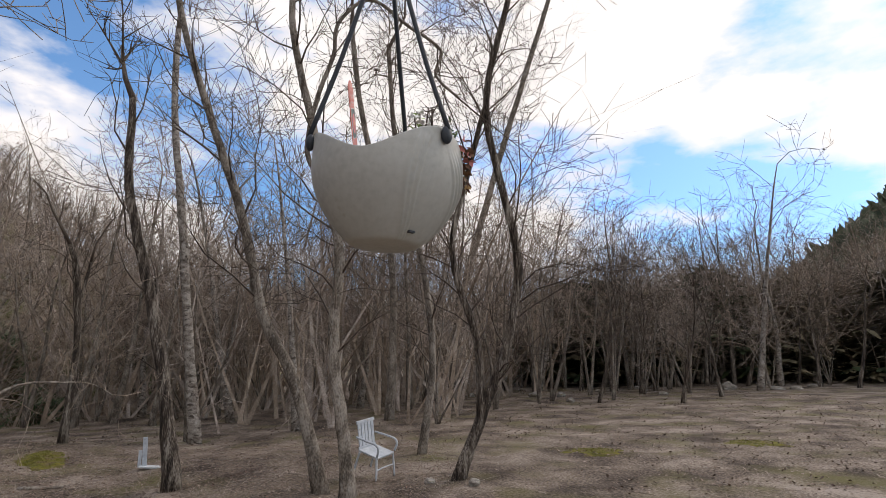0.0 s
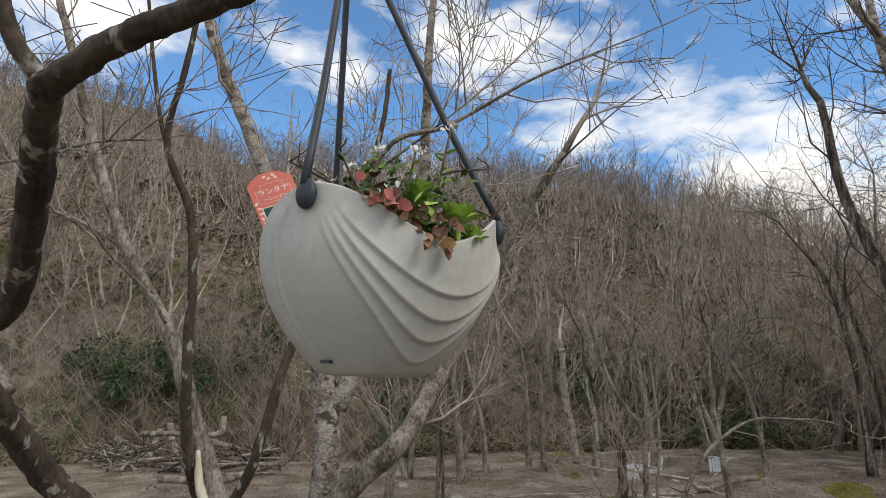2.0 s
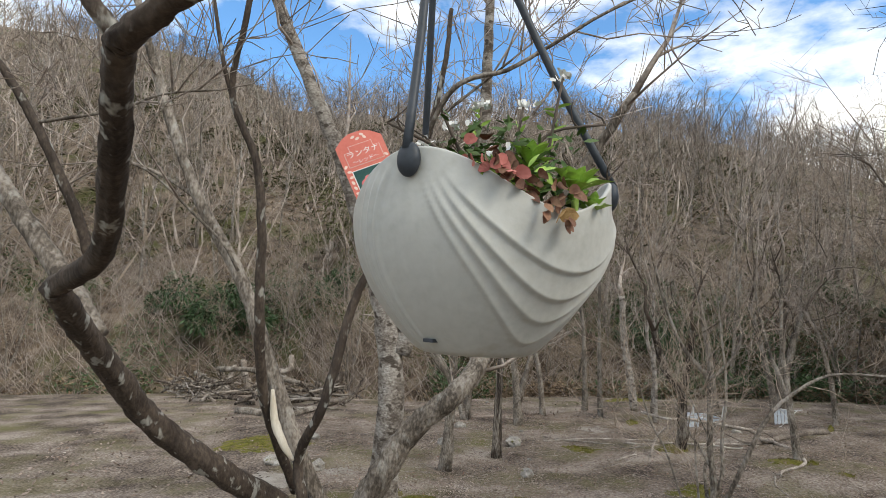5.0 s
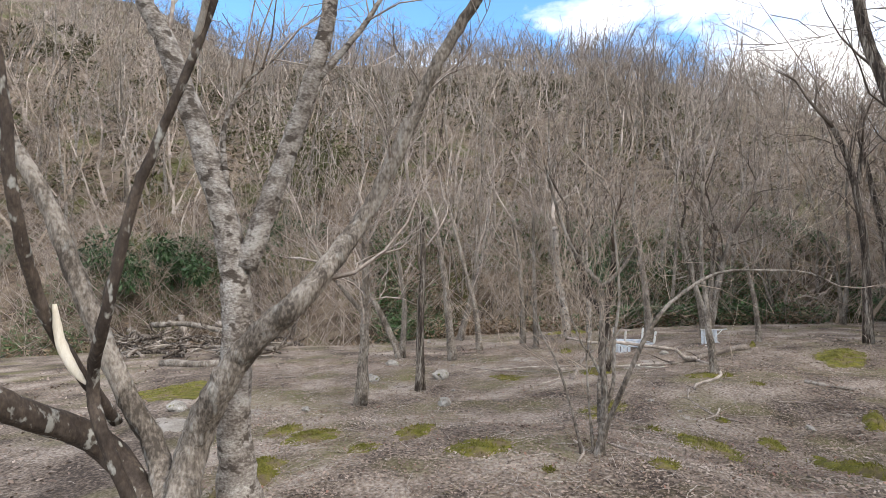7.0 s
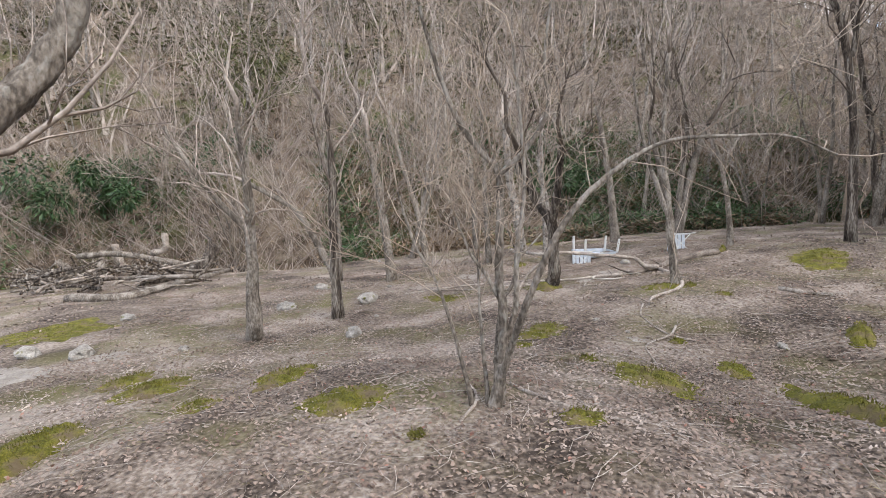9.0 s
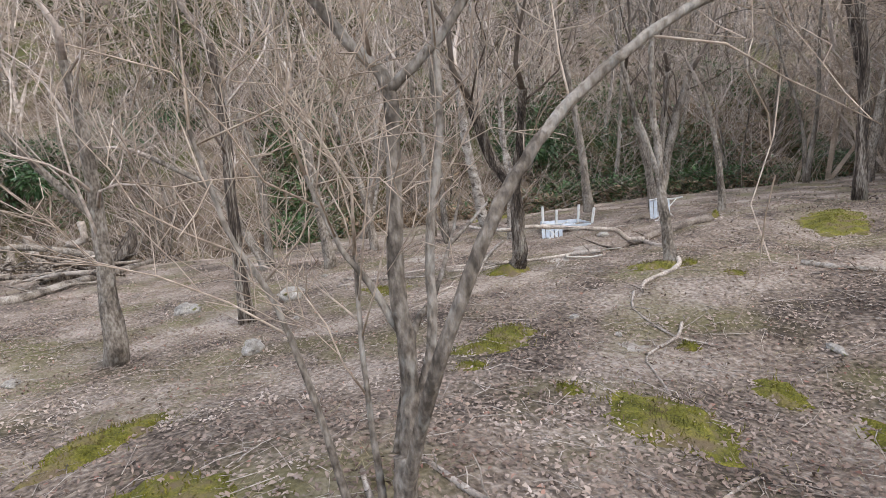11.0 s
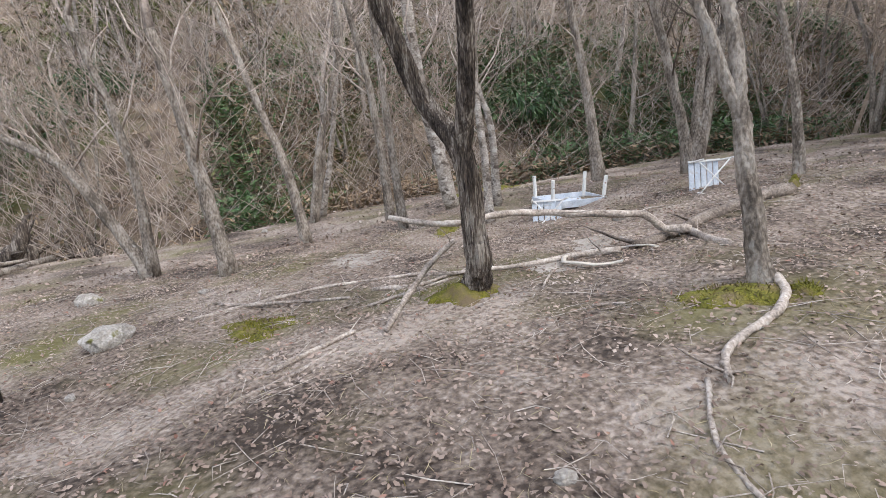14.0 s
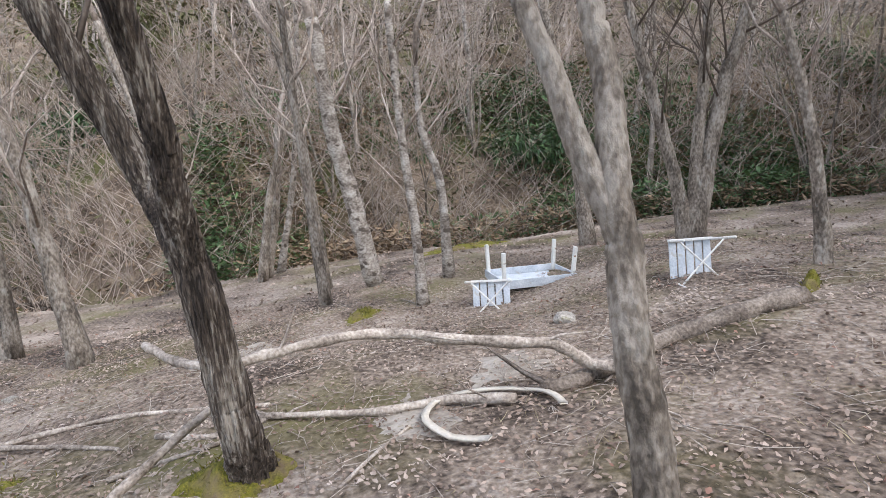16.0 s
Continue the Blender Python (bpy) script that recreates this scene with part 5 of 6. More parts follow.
lying("fallen_branch", [(-5.46, 6.25, 0.00), (-5.30, 6.06, 0.00), (-5.19, 5.78, 0.00), (-5.10, 5.64, 0.00), (-4.90, 5.54, 0.00), (-4.64, 5.41, 0.00)], 0.013, 0.006, "thin zigzag pale stick on bare soil", "branch", DEADWOOD, "sticks")
lying("fallen_branch", [(-7.28, 4.61, 0.00), (-7.47, 4.94, 0.00), (-7.61, 5.19, 0.00)], 0.012, 0.009, "thin pale stick on the ground", "branch", DEADWOOD, "sticks")
lying("fallen_branch", [(-4.31, 3.88, 0.00), (-3.89, 4.02, 0.00), (-3.55, 4.27, 0.00), (-3.41, 4.91, 0.00)], 0.014, 0.006, "long thin stick from the foot of the bush", "branch", DEADWOOD, "sticks")
lying("fallen_branch", [(-3.55, 4.27, 0.00), (-3.39, 4.52, 0.00), (-3.17, 4.64, 0.00)], 0.008, 0.005, "thin forked stick on leaves", "branch", DEADWOOD, "sticks")
lying("fallen_branch", [(-3.54, 4.44, 0.00), (-3.77, 4.92, 0.00), (-3.86, 5.15, 0.00)], 0.007, 0.007, "thin side stick on leaves", "branch", DEADWOOD, "sticks")
lying("fallen_branch", [(-3.75, 3.45, 0.00), (-3.98, 3.63, 0.00), (-4.24, 3.66, 0.00)], 0.009, 0.012, "short pale root of the bush", "branch", DEADWOOD, "sticks")
lying("fallen_branch", [(-3.97, 2.96, 0.00), (-3.99, 3.23, 0.00), (-3.96, 3.38, 0.00)], 0.008, 0.006, "thin straight stick on moss", "branch", DEADWOOD, "sticks")
lying("fallen_branch", [(-5.95, 8.08, 0.00), (-5.65, 8.10, 0.00), (-5.40, 8.23, 0.00)], 0.032, 0.020, "dark short branch on the rise", "branch", BARK_GREY, "sticks")
lying("fallen_log", [(-13.21, -1.67, 0.00), (-12.79, -0.49, 0.00), (-13.95, 0.26, 0.00), (-16.45, 1.00, 0.00)], 0.092, 0.071, "long grey log beside the debris heap", "log", BARK_GREY)
lying("fallen_log", [(-14.95, -0.71, 0.00), (-15.90, -0.15, 0.00), (-17.75, 0.55, 0.00)], 0.116, 0.103, "dark mossy log in the debris heap", "log", BARK_DARK)
lying("fallen_log", [(-19.33, -3.41, 0.92), (-18.91, -2.10, 0.70), (-18.34, -0.34, 0.48)], 0.085, 0.085, "straight grey pole lying across stumps", "log", BARK_GREY)
lying("fallen_branch", [(-20.32, -4.32, 0.84), (-20.14, -3.76, 0.42), (-19.95, -3.18, 0.05)], 0.121, 0.101, "broken grey branch leaning on the debris", "branch", BARK_GREY)
lying("fallen_log", [(-19.27, 0.80, 0.00), (-17.34, 1.87, 0.00), (-16.67, 2.61, 0.00)], 0.112, 0.071, "dark log by the stream edge", "log", BARK_DARK)
lying("stump", [(-20.65, -3.70, 0.02), (-20.49, -3.22, 0.56), (-20.45, -3.08, 1.06)], 0.105, 0.084, "upright pale broken stump", "stump", DEADWOOD)
lying("stump", [(-20.78, -2.49, 0.02), (-20.87, -2.74, 0.63), (-20.90, -2.84, 1.16)], 0.146, 0.104, "pale broken leaning stump", "stump", DEADWOOD)
lying("dead_branch", [(-19.35, -1.43, 0.91), (-19.22, -1.03, 1.04), (-19.21, -1.01, 1.53)], 0.095, 0.086, "hooked pale dead branch by the bank", "branch", DEADWOOD)
lying("stump", [(-16.64, 0.13, 0.02), (-16.51, 0.50, 0.34), (-16.46, 0.68, 0.75)], 0.191, 0.096, "dark upturned root stump", "stump", BARK_DARK)
lying("stump", [(-18.60, -0.37, 0.02), (-18.49, -0.02, 0.45), (-18.51, -0.06, 0.77)], 0.145, 0.082, "dark broken root in the debris heap", "stump", BARK_DARK)
lying("stump", [(-18.74, 0.55, 0.02), (-18.61, 0.96, 0.12), (-18.58, 1.06, 0.32)], 0.180, 0.126, "mossy broken stump by the stream edge", "stump", BARK_DARK)

# the debris heap: broken branches thrown together at the edge of the stream
hrng = random.Random(64)
for k in range(64):
    u = hrng.random()
    back = 3.2 * (k % 3) / 2
    x, y = -15.6 - back + 2.0 * u + hrng.gauss(0, 0.4), -3.2 - 0.45 * back + 4.2 * u + hrng.gauss(0, 0.3)
    turn, long = hrng.uniform(0, 6.28), hrng.uniform(0.7, 1.9)
    dx, dy, up = math.cos(turn) * long / 2, math.sin(turn) * long / 2, hrng.uniform(0.03, 0.5)
    lying("fallen_branch", [(x - dx, y - dy, up * hrng.random()), (x + hrng.gauss(0, 0.08), y + hrng.gauss(0, 0.08), up), (x + dx, y + dy, up * hrng.uniform(0.3, 2.0))], hrng.uniform(0.02, 0.055), hrng.uniform(0.012, 0.03), "weathered broken branch in the debris heap", "branch", (BARK_DARK, BARK_GREY, BARK_DARK, DEADWOOD)[k % 4], "debris heap branches")
# the white peeled splinter that hangs from the near tree
sp = Wood()
sp.tube(curve_points([(-0.02, -0.16, 0.40), (-0.02, -0.13, 0.22), (0, -0.06, 0.08), (0, 0, 0)], 5), [0.004 + 0.021 * math.sin(math.pi * (0.1 + 0.85 * k / 15)) for k in range(16)], 8, 0.25, 4)
SPLINTER = material("fresh_wood", [(0.60, 0.52, 0.40), (0.74, 0.68, 0.57)], 12, 80, 0.7, 0.4, 90, (3, 3, 0.4), 0)
splinter = sp.object("torn_splinter", SPLINTER)
splinter.location = (-3.0, 0.32, 0.96)
tagged(splinter, "torn pale splinter of fresh wood on the near tree", "splinter")

# the bent strip of pale wood on the bare soil
PALE_STRIP = material("pale_strip", [(0.42, 0.38, 0.32), (0.60, 0.56, 0.49)], 6, 60, 0.8, 0.3, 60, (1, 1, 1), 0)
hv, hf = [], []
HC = Vector((-8.36, 7.28, 0))
bow = curve_points([(x, y, 0) for x, y in [(-7.71, 7.16), (-7.90, 7.00), (-8.17, 6.98), (-8.35, 7.13), (-8.36, 7.28), (-8.28, 7.47), (-8.09, 7.58), (-7.87, 7.57)]], 4)
steps = len(bow)
for k in range(steps):
    x, y = bow[k].x, bow[k].y
    way = (bow[min(k + 1, steps - 1)] - bow[max(k - 1, 0)]).normalized()
    z = lie(x, y)
    for dr, dz in ((-0.018, 0.012), (0.018, 0.014), (0.018, 0.024), (-0.018, 0.022)):
        hv.append((x + dr * way.y - HC.x, y - dr * way.x - HC.y, z + dz + 0.012))
for k in range(steps - 1):
    for s in range(4):
        hf.append((4 * k + s, 4 * k + (s + 1) % 4, 4 * k + 4 + (s + 1) % 4, 4 * k + 4 + s))
hf += [(0, 1, 2, 3), tuple(4 * (steps - 1) + s for s in (3, 2, 1, 0))]
hoop = mesh_object("bent_strip", hv, hf, PALE_STRIP)
hoop.location = HC
tagged(hoop, "curved strip of pale wood lying on bare soil", "strip")


# white furniture left in the wood
ENAMEL = material("white_enamel", [(0.34, 0.38, 0.43), (0.47, 0.51, 0.555), (0.60, 0.63, 0.66)], 7, 60, 0.45, 0.15, 60, (1, 1, 1), 0.06, spots=((0.36, 0.33, 0.27), 12, 0.64, 0.74))
STEEL = material("painted_tube", [(0.52, 0.52, 0.50), (0.70, 0.69, 0.66)], 12, 80, 0.5, 0.1, 80, (1, 1, 1), 0.05, spots=((0.20, 0.12, 0.07), 25, 0.62, 0.7))


def box(size, m, bevel=0.004):
    bm = bmesh.new()
    bmesh.ops.create_cube(bm, size=1, matrix=m @ Matrix.Diagonal((*size, 1)))
    bmesh.ops.bevel(bm, geom=bm.edges[:], offset=bevel, segments=2, affect="EDGES", profile=0.5)
    return bm


def bar(name, pts, r, mat, parent, label=""):
    wood = Wood()
    line = curve_points(pts, 4)
    wood.tube(line, [r] * len(line), 8)
    return tagged(wood.object(name, mat, parent), label)


def stool(place_m, label):
    """A low slatted seat on four tube legs with braces; it is built upright, then laid over."""
    root = thing("slatted_stool", (0, 0, 0), label, "stool", "white furniture in the wood")
    root.matrix_basis = place_m
    for k in range(5):
        part("slat", box((0.36, 0.060, 0.014), Matrix.Translation((0, -0.1440 + 0.072 * k, 0.36))), ENAMEL, root)
    for sx in (-1, 1):
        part("rail", box((0.022, 0.37, 0.024), Matrix.Translation((sx * 0.172, 0, 0.3405)), 0.003), STEEL, root)
        for sy in (-1, 1):
            bar("leg", [(sx * 0.165, sy * 0.165, 0.33), (sx * 0.175, sy * 0.185, 0.16), (sx * 0.185, sy * 0.20, 0.0)], 0.011, STEEL, root)
    bar("brace", [(-0.17, -0.17, 0.12), (0, 0, 0.13), (0.17, 0.17, 0.12)], 0.008, STEEL, root)
    bar("brace", [(0.17, -0.17, 0.15), (0, 0, 0.15), (-0.17, 0.17, 0.15)], 0.008, STEEL, root)
    return root


def low_table(place_m, label):
    root = thing("low_table", (0, 0, 0), label, "table", "white furniture in the wood")
    root.matrix_basis = place_m
    part("tabletop", box((0.80, 0.50, 0.02), Matrix.Translation((0, 0, 0.36)), 0.006), ENAMEL, root)
    for sy in (-1, 1):
        part("apron", box((0.82, 0.018, 0.075), Matrix.Translation((0, sy * 0.245, 0.312))), ENAMEL, root)
    for sx in (-1, 1):
        part("apron", box((0.018, 0.47, 0.075), Matrix.Translation((sx * 0.40, 0, 0.312))), ENAMEL, root)
        for sy in (-1, 1):
            part("leg", box((0.036, 0.036, 0.345), pose(sx * 0.385, sy * 0.222, 0.172, sy * 3, sx * -3, 0), 0.003), STEEL, root)
    return root


stool(pose(-9.46, 9.47, lie(-9.46, 9.47) + 0.14, 0, 0, 72) @ pose(0, 0, 0, 0, 0, 0) @ pose(0, -0.22, 0.0, -97, 0, 4) @ pose(0, 0, -0.19, 0, 0, 90) @ Matrix.Scale(0.95, 4), "white slatted stool tipped on its side on bare earth")
low_table(pose(-10.92, 8.72, lie(-10.92, 8.72) + 0.375, 183, 2, 92), "white low table lying upside down, legs up")
stool(pose(-10.5, 8.10, lie(-10.5, 8.10) + 0.10, 0, 0, 76) @ pose(0, -0.2, 0, -100, 0, -8) @ pose(0, 0, -0.19, 0, 0, 90) @ Matrix.Scale(1.0, 4), "white slatted stool lying beside the overturned table")


def garden_chair(place_m, label):
    root = thing("garden_chair", (0, 0, 0), label, "chair")
    root.matrix_basis = place_m
    part("seat", box((0.46, 0.44, 0.035), pose(0, 0, 0.42, 4, 0, 0), 0.012), ENAMEL, root)
    for k in range(5):
        part("back_slat", box((0.072, 0.022, 0.46), pose(-0.17 + 0.085 * k, 0.262, 0.66, -14, 0, 0), 0.006), ENAMEL, root)
    part("back_rail", box((0.47, 0.028, 0.06), pose(0, 0.318, 0.90, -14, 0, 0), 0.01), ENAMEL, root)
    part("back_rail", box((0.45, 0.028, 0.05), pose(0, 0.212, 0.46, -14, 0, 0), 0.008), ENAMEL, root)
    for sx in (-1, 1):
        bar("arm", [(sx * 0.245, 0.27, 0.66), (sx * 0.265, 0.05, 0.655), (sx * 0.265, -0.17, 0.645), (sx * 0.255, -0.235, 0.57), (sx * 0.24, -0.21, 0.44)], 0.019, ENAMEL, root)
        bar("leg", [(sx * 0.22, -0.19, 0.42), (sx * 0.235, -0.225, 0.2), (sx * 0.25, -0.255, 0.0)], 0.019, ENAMEL, root)
        bar("leg", [(sx * 0.21, 0.19, 0.42), (sx * 0.225, 0.235, 0.2), (sx * 0.235, 0.275, 0.0)], 0.019, ENAMEL, root)
    bar("stretcher", [(-0.235, -0.22, 0.2), (0, -0.22, 0.21), (0.235, -0.22, 0.2)], 0.012, ENAMEL, root)
    return root


garden_chair(pose(-0.99, 8.39, lie(-0.99, 8.39) + 0.03, 10, -8, 58) @ Matrix.Diagonal((0.84, 0.84, 0.80, 1)), "white plastic garden chair standing among bare trees")
# a broken corner of white board
lshape = thing("broken_board", (-4.82, 9.26, lie(-4.82, 9.26)), "broken corner of white-painted board standing on the ground", "board", turn=28)
part("board", box((0.42, 0.22, 0.025), pose(0.12, 0, 0.03, 0, 4, 0), 0.004), ENAMEL, lshape)
part("upright", box((0.07, 0.05, 0.46), pose(-0.03, 0.03, 0.26, 0, -5, 0), 0.004), ENAMEL, lshape)
part("upright", box((0.05, 0.02, 0.26), pose(-0.09, 0.0, 0.16, 0, -3, 0), 0.004), ENAMEL, lshape)


# moss, stones, dead leaves and twigs on the ground
MOSS = material("moss", [(0.045, 0.045, 0.007), (0.125, 0.12, 0.016), (0.24, 0.205, 0.032)], 7, 90, 0.95, 1.0, 120, (1, 1, 1), 0.12, spots=((0.14, 0.105, 0.06), 6, 0.50, 0.68), depth=0.012)
STONE = material("stone", [(0.15, 0.135, 0.115), (0.27, 0.25, 0.22), (0.42, 0.395, 0.36)], 9, 70, 0.9, 0.7, 60, (1, 1, 1), 0.2, spots=((0.13, 0.125, 0.04), 12, 0.6, 0.7))
LITTER = material("leaf_litter", [(0.07, 0.045, 0.034), (0.18, 0.132, 0.104), (0.28, 0.222, 0.182), (0.43, 0.37, 0.32)], 1.5, 9, 0.85, 0.2, 90, (1, 1, 1), 0.5, between=(0.34, 0.68))
LITTER_RED = material("leaf_litter_red", [(0.13, 0.062, 0.046), (0.22, 0.12, 0.09), (0.30, 0.19, 0.145)], 1.5, 9, 0.85, 0.2, 90, (1, 1, 1), 0.5)
PALE_SOIL = material("pale_soil", [(0.17, 0.145, 0.12), (0.27, 0.24, 0.205), (0.36, 0.33, 0.29)], 3, 40, 0.95, 0.6, 50, (1, 1, 1), 0)
srng = random.Random(21)


MOSSY = []


def patch(x0, y0, rx, ry, height, mat, name, label, category, turn=0.0, seed=0, group="", kind=""):
    """A low uneven mound that runs out into the ground at its ragged edge."""
    verts, faces, rings, spokes = [(0, 0, height)], [], 9, 34
    ca, sa = math.cos(radians(turn)), math.sin(radians(turn))
    z0 = lie(x0, y0)
    for r in range(1, rings + 1):
        u = r / rings
        for s in range(spokes):
            a = 2 * math.pi * s / spokes
            wob = 1 + 0.45 * noise.noise((math.cos(a) * 1.6 + seed * 3.7, math.sin(a) * 1.6, seed)) + 0.22 * noise.noise((math.cos(a) * 5, math.sin(a) * 5 + seed, 2.0))
            lx, ly = rx * u * wob * math.cos(a), ry * u * wob * math.sin(a)
            x, y = lx * ca - ly * sa, lx * sa + ly * ca
            lump = 0.6 + 0.8 * abs(noise.noise(((x0 + x) * 9, (y0 + y) * 9, seed)))
            z = lie(x0 + x, y0 + y) - z0 + height * (1 - u ** 2.2) * lump - 0.014 * u ** 6
            verts.append((x, y, z))
    faces += [(0, 1 + s, 1 + (s + 1) % spokes) for s in range(spokes)]
    for r in range(rings - 1):
        for s in range(spokes):
            a, b = 1 + r * spokes + s, 1 + r * spokes + (s + 1) % spokes
            faces.append((a, a + spokes, b + spokes, b))
    ob = mesh_object(name, verts, faces, mat)
    ob.location = (x0, y0, z0)
    if mat is MOSS:
        MOSSY.append((x0, y0, rx, ry, height, turn))
    return tagged(ob, label, category, group, kind)


patch(-5.51, 2.56, 0.18, 0.35, 0.060, MOSS, "moss_patch", "bright yellow-green moss cushion on the ground", "moss", 52, 1, "moss patches")
patch(-4.42, 2.88, 0.33, 0.31, 0.040, MOSS, "moss_patch", "bright yellow-green moss cushion on the ground", "moss", 57, 2, "moss patches")
patch(-6.12, 1.20, 0.19, 0.27, 0.050, MOSS, "moss_patch", "bright yellow-green moss cushion on the ground", "moss", 61, 3, "moss patches")
patch(-5.69, 1.47, 0.22, 0.21, 0.030, MOSS, "moss_patch", "bright yellow-green moss cushion on the ground", "moss", 56, 4, "moss patches")
patch(-4.36, 5.15, 0.33, 0.37, 0.040, MOSS, "moss_patch", "bright yellow-green moss cushion on the ground", "moss", 98, 5, "moss patches")
patch(-4.46, 6.02, 0.14, 0.19, 0.040, MOSS, "moss_patch", "bright yellow-green moss cushion on the ground", "moss", 80, 6, "moss patches")
patch(-3.59, 4.12, 0.17, 0.13, 0.030, MOSS, "moss_patch", "bright yellow-green moss cushion on the ground", "moss", 86, 7, "moss patches")
patch(-4.92, 1.93, 0.19, 0.15, 0.020, MOSS, "moss_patch", "bright yellow-green moss cushion on the ground", "moss", 53, 8, "moss patches")
patch(-4.92, 1.00, 0.26, 0.31, 0.080, MOSS, "moss_patch", "bright yellow-green moss cushion on the ground", "moss", 60, 9, "moss patches")
patch(-6.95, 9.86, 0.38, 0.59, 0.070, MOSS, "moss_patch", "bright yellow-green moss cushion on the ground", "moss", 55, 10, "moss patches")
patch(-4.41, 7.28, 0.12, 0.29, 0.100, MOSS, "moss_patch", "bright yellow-green moss cushion on the ground", "moss", 41, 11, "moss patches")
patch(-3.32, 5.80, 0.15, 0.76, 0.100, MOSS, "moss_patch", "bright yellow-green moss cushion on the ground", "moss", 68, 12, "moss patches")
patch(-5.89, 5.05, 0.24, 0.26, 0.030, MOSS, "moss_patch", "bright yellow-green moss cushion on the ground", "moss", 61, 13, "moss patches")
patch(-9.51, -0.62, 0.70, 0.76, 0.030, MOSS, "moss_patch", "bright yellow-green moss cushion on the ground", "moss", 59, 14, "moss patches")
patch(-3.70, 3.19, 0.06, 0.07, 0.020, MOSS, "moss_patch", "bright yellow-green moss cushion on the ground", "moss", 67, 15, "moss patches")
patch(-3.45, 1.78, 0.14, 0.07, 0.030, MOSS, "moss_patch", "bright yellow-green moss cushion on the ground", "moss", 66, 16, "moss patches")
patch(-5.73, 4.79, 0.30, 0.20, 0.030, MOSS, "moss_patch", "bright yellow-green moss cushion on the ground", "moss", 53, 17, "moss patches")
patch(-5.44, 4.57, 0.12, 0.10, 0.030, MOSS, "moss_patch", "bright yellow-green moss cushion on the ground", "moss", 56, 18, "moss patches")
patch(-5.15, 6.02, 0.08, 0.07, 0.040, MOSS, "moss_patch", "bright yellow-green moss cushion on the ground", "moss", 63, 19, "moss patches")
patch(-4.80, 4.87, 0.08, 0.09, 0.030, MOSS, "moss_patch", "bright yellow-green moss cushion on the ground", "moss", 67, 20, "moss patches")
patch(-6.67, 7.05, 0.30, 0.18, 0.040, MOSS, "moss_patch", "bright yellow-green moss cushion on the ground", "moss", 54, 21, "moss patches")
patch(-6.51, 7.31, 0.07, 0.10, 0.040, MOSS, "moss_patch", "bright yellow-green moss cushion on the ground", "moss", 59, 22, "moss patches")
patch(-8.70, 4.70, 0.24, 0.14, 0.030, MOSS, "moss_patch", "bright yellow-green moss cushion on the ground", "moss", 57, 23, "moss patches")
patch(-8.40, 4.72, 0.16, 0.11, 0.030, MOSS, "moss_patch", "bright yellow-green moss cushion on the ground", "moss", 57, 24, "moss patches")
patch(-8.05, 6.13, 0.25, 0.22, 0.110, MOSS, "moss_patch", "bright yellow-green moss cushion on the ground", "moss", 52, 25, "moss patches")
patch(-8.62, 4.78, 0.30, 0.25, 0.020, MOSS, "moss_patch", "bright yellow-green moss cushion on the ground", "moss", 37, 26, "moss patches")
patch(-6.00, 7.33, 0.11, 0.09, 0.030, MOSS, "moss_patch", "bright yellow-green moss cushion on the ground", "moss", 48, 27, "moss patches")
patch(-10.77, 6.94, 0.15, 0.23, 0.050, MOSS, "moss_patch", "bright yellow-green moss cushion on the ground", "moss", 54, 28, "moss patches")
patch(-14.84, 9.10, 0.27, 1.00, 0.100, MOSS, "moss_patch", "bright yellow-green moss cushion on the ground", "moss", 18, 29, "moss patches")
patch(-8.49, 9.63, 0.06, 0.20, 0.100, MOSS, "moss_patch", "bright yellow-green moss cushion on the ground", "moss", 36, 30, "moss patches")
patch(-5.69, 1.51, 0.31, 0.32, 0.040, MOSS, "moss_patch", "bright yellow-green moss cushion on the ground", "moss", 55, 31, "moss patches")
patch(-5.31, 2.49, 0.15, 0.32, 0.040, MOSS, "moss_patch", "bright yellow-green moss cushion on the ground", "moss", 51, 32, "moss patches")
patch(-7.12, 10.24, 0.36, 0.56, 0.050, MOSS, "moss_patch", "bright yellow-green moss cushion on the ground", "moss", 48, 33, "moss patches")
patch(-9.39, -0.47, 0.75, 0.73, 0.020, MOSS, "moss_patch", "bright yellow-green moss cushion on the ground", "moss", 84, 34, "moss patches")
patch(-4.45, 0.94, 0.22, 0.42, 0.120, MOSS, "moss_patch", "bright yellow-green moss cushion on the ground", "moss", 64, 35, "moss patches")
patch(5.60, 10.44, 0.57, 0.49, 0.020, MOSS, "moss_patch", "bright yellow-green moss cushion on the ground", "moss", -11, 36, "moss patches")
patch(2.62, 10.05, 0.58, 0.46, 0.020, MOSS, "moss_patch", "bright yellow-green moss cushion on the ground", "moss", -10, 37, "moss patches")
patch(-8.71, 7.62, 0.37, 0.21, 0.004, PALE_SOIL, "bare_soil", "pale dry bare soil between the leaves", "soil", 47, 38, "bare soil patches")
patch(-10.25, 5.81, 0.54, 0.47, 0.004, PALE_SOIL, "bare_soil", "pale dry bare soil between the leaves", "soil", 47, 39, "bare soil patches")
patch(-8.57, 7.50, 0.23, 0.29, 0.004, PALE_SOIL, "bare_soil", "pale dry bare soil between the leaves", "soil", 38, 40, "bare soil patches")
patch(-7.13, -0.12, 0.62, 0.53, 0.006, PALE_SOIL, "bare_soil", "pale dry bare soil between the leaves", "soil", 63, 41, "bare soil patches")
patch(-7.45, 0.69, 0.30, 0.27, 0.006, PALE_SOIL, "bare_soil", "pale dry bare soil between the leaves", "soil", 64, 42, "bare soil patches")
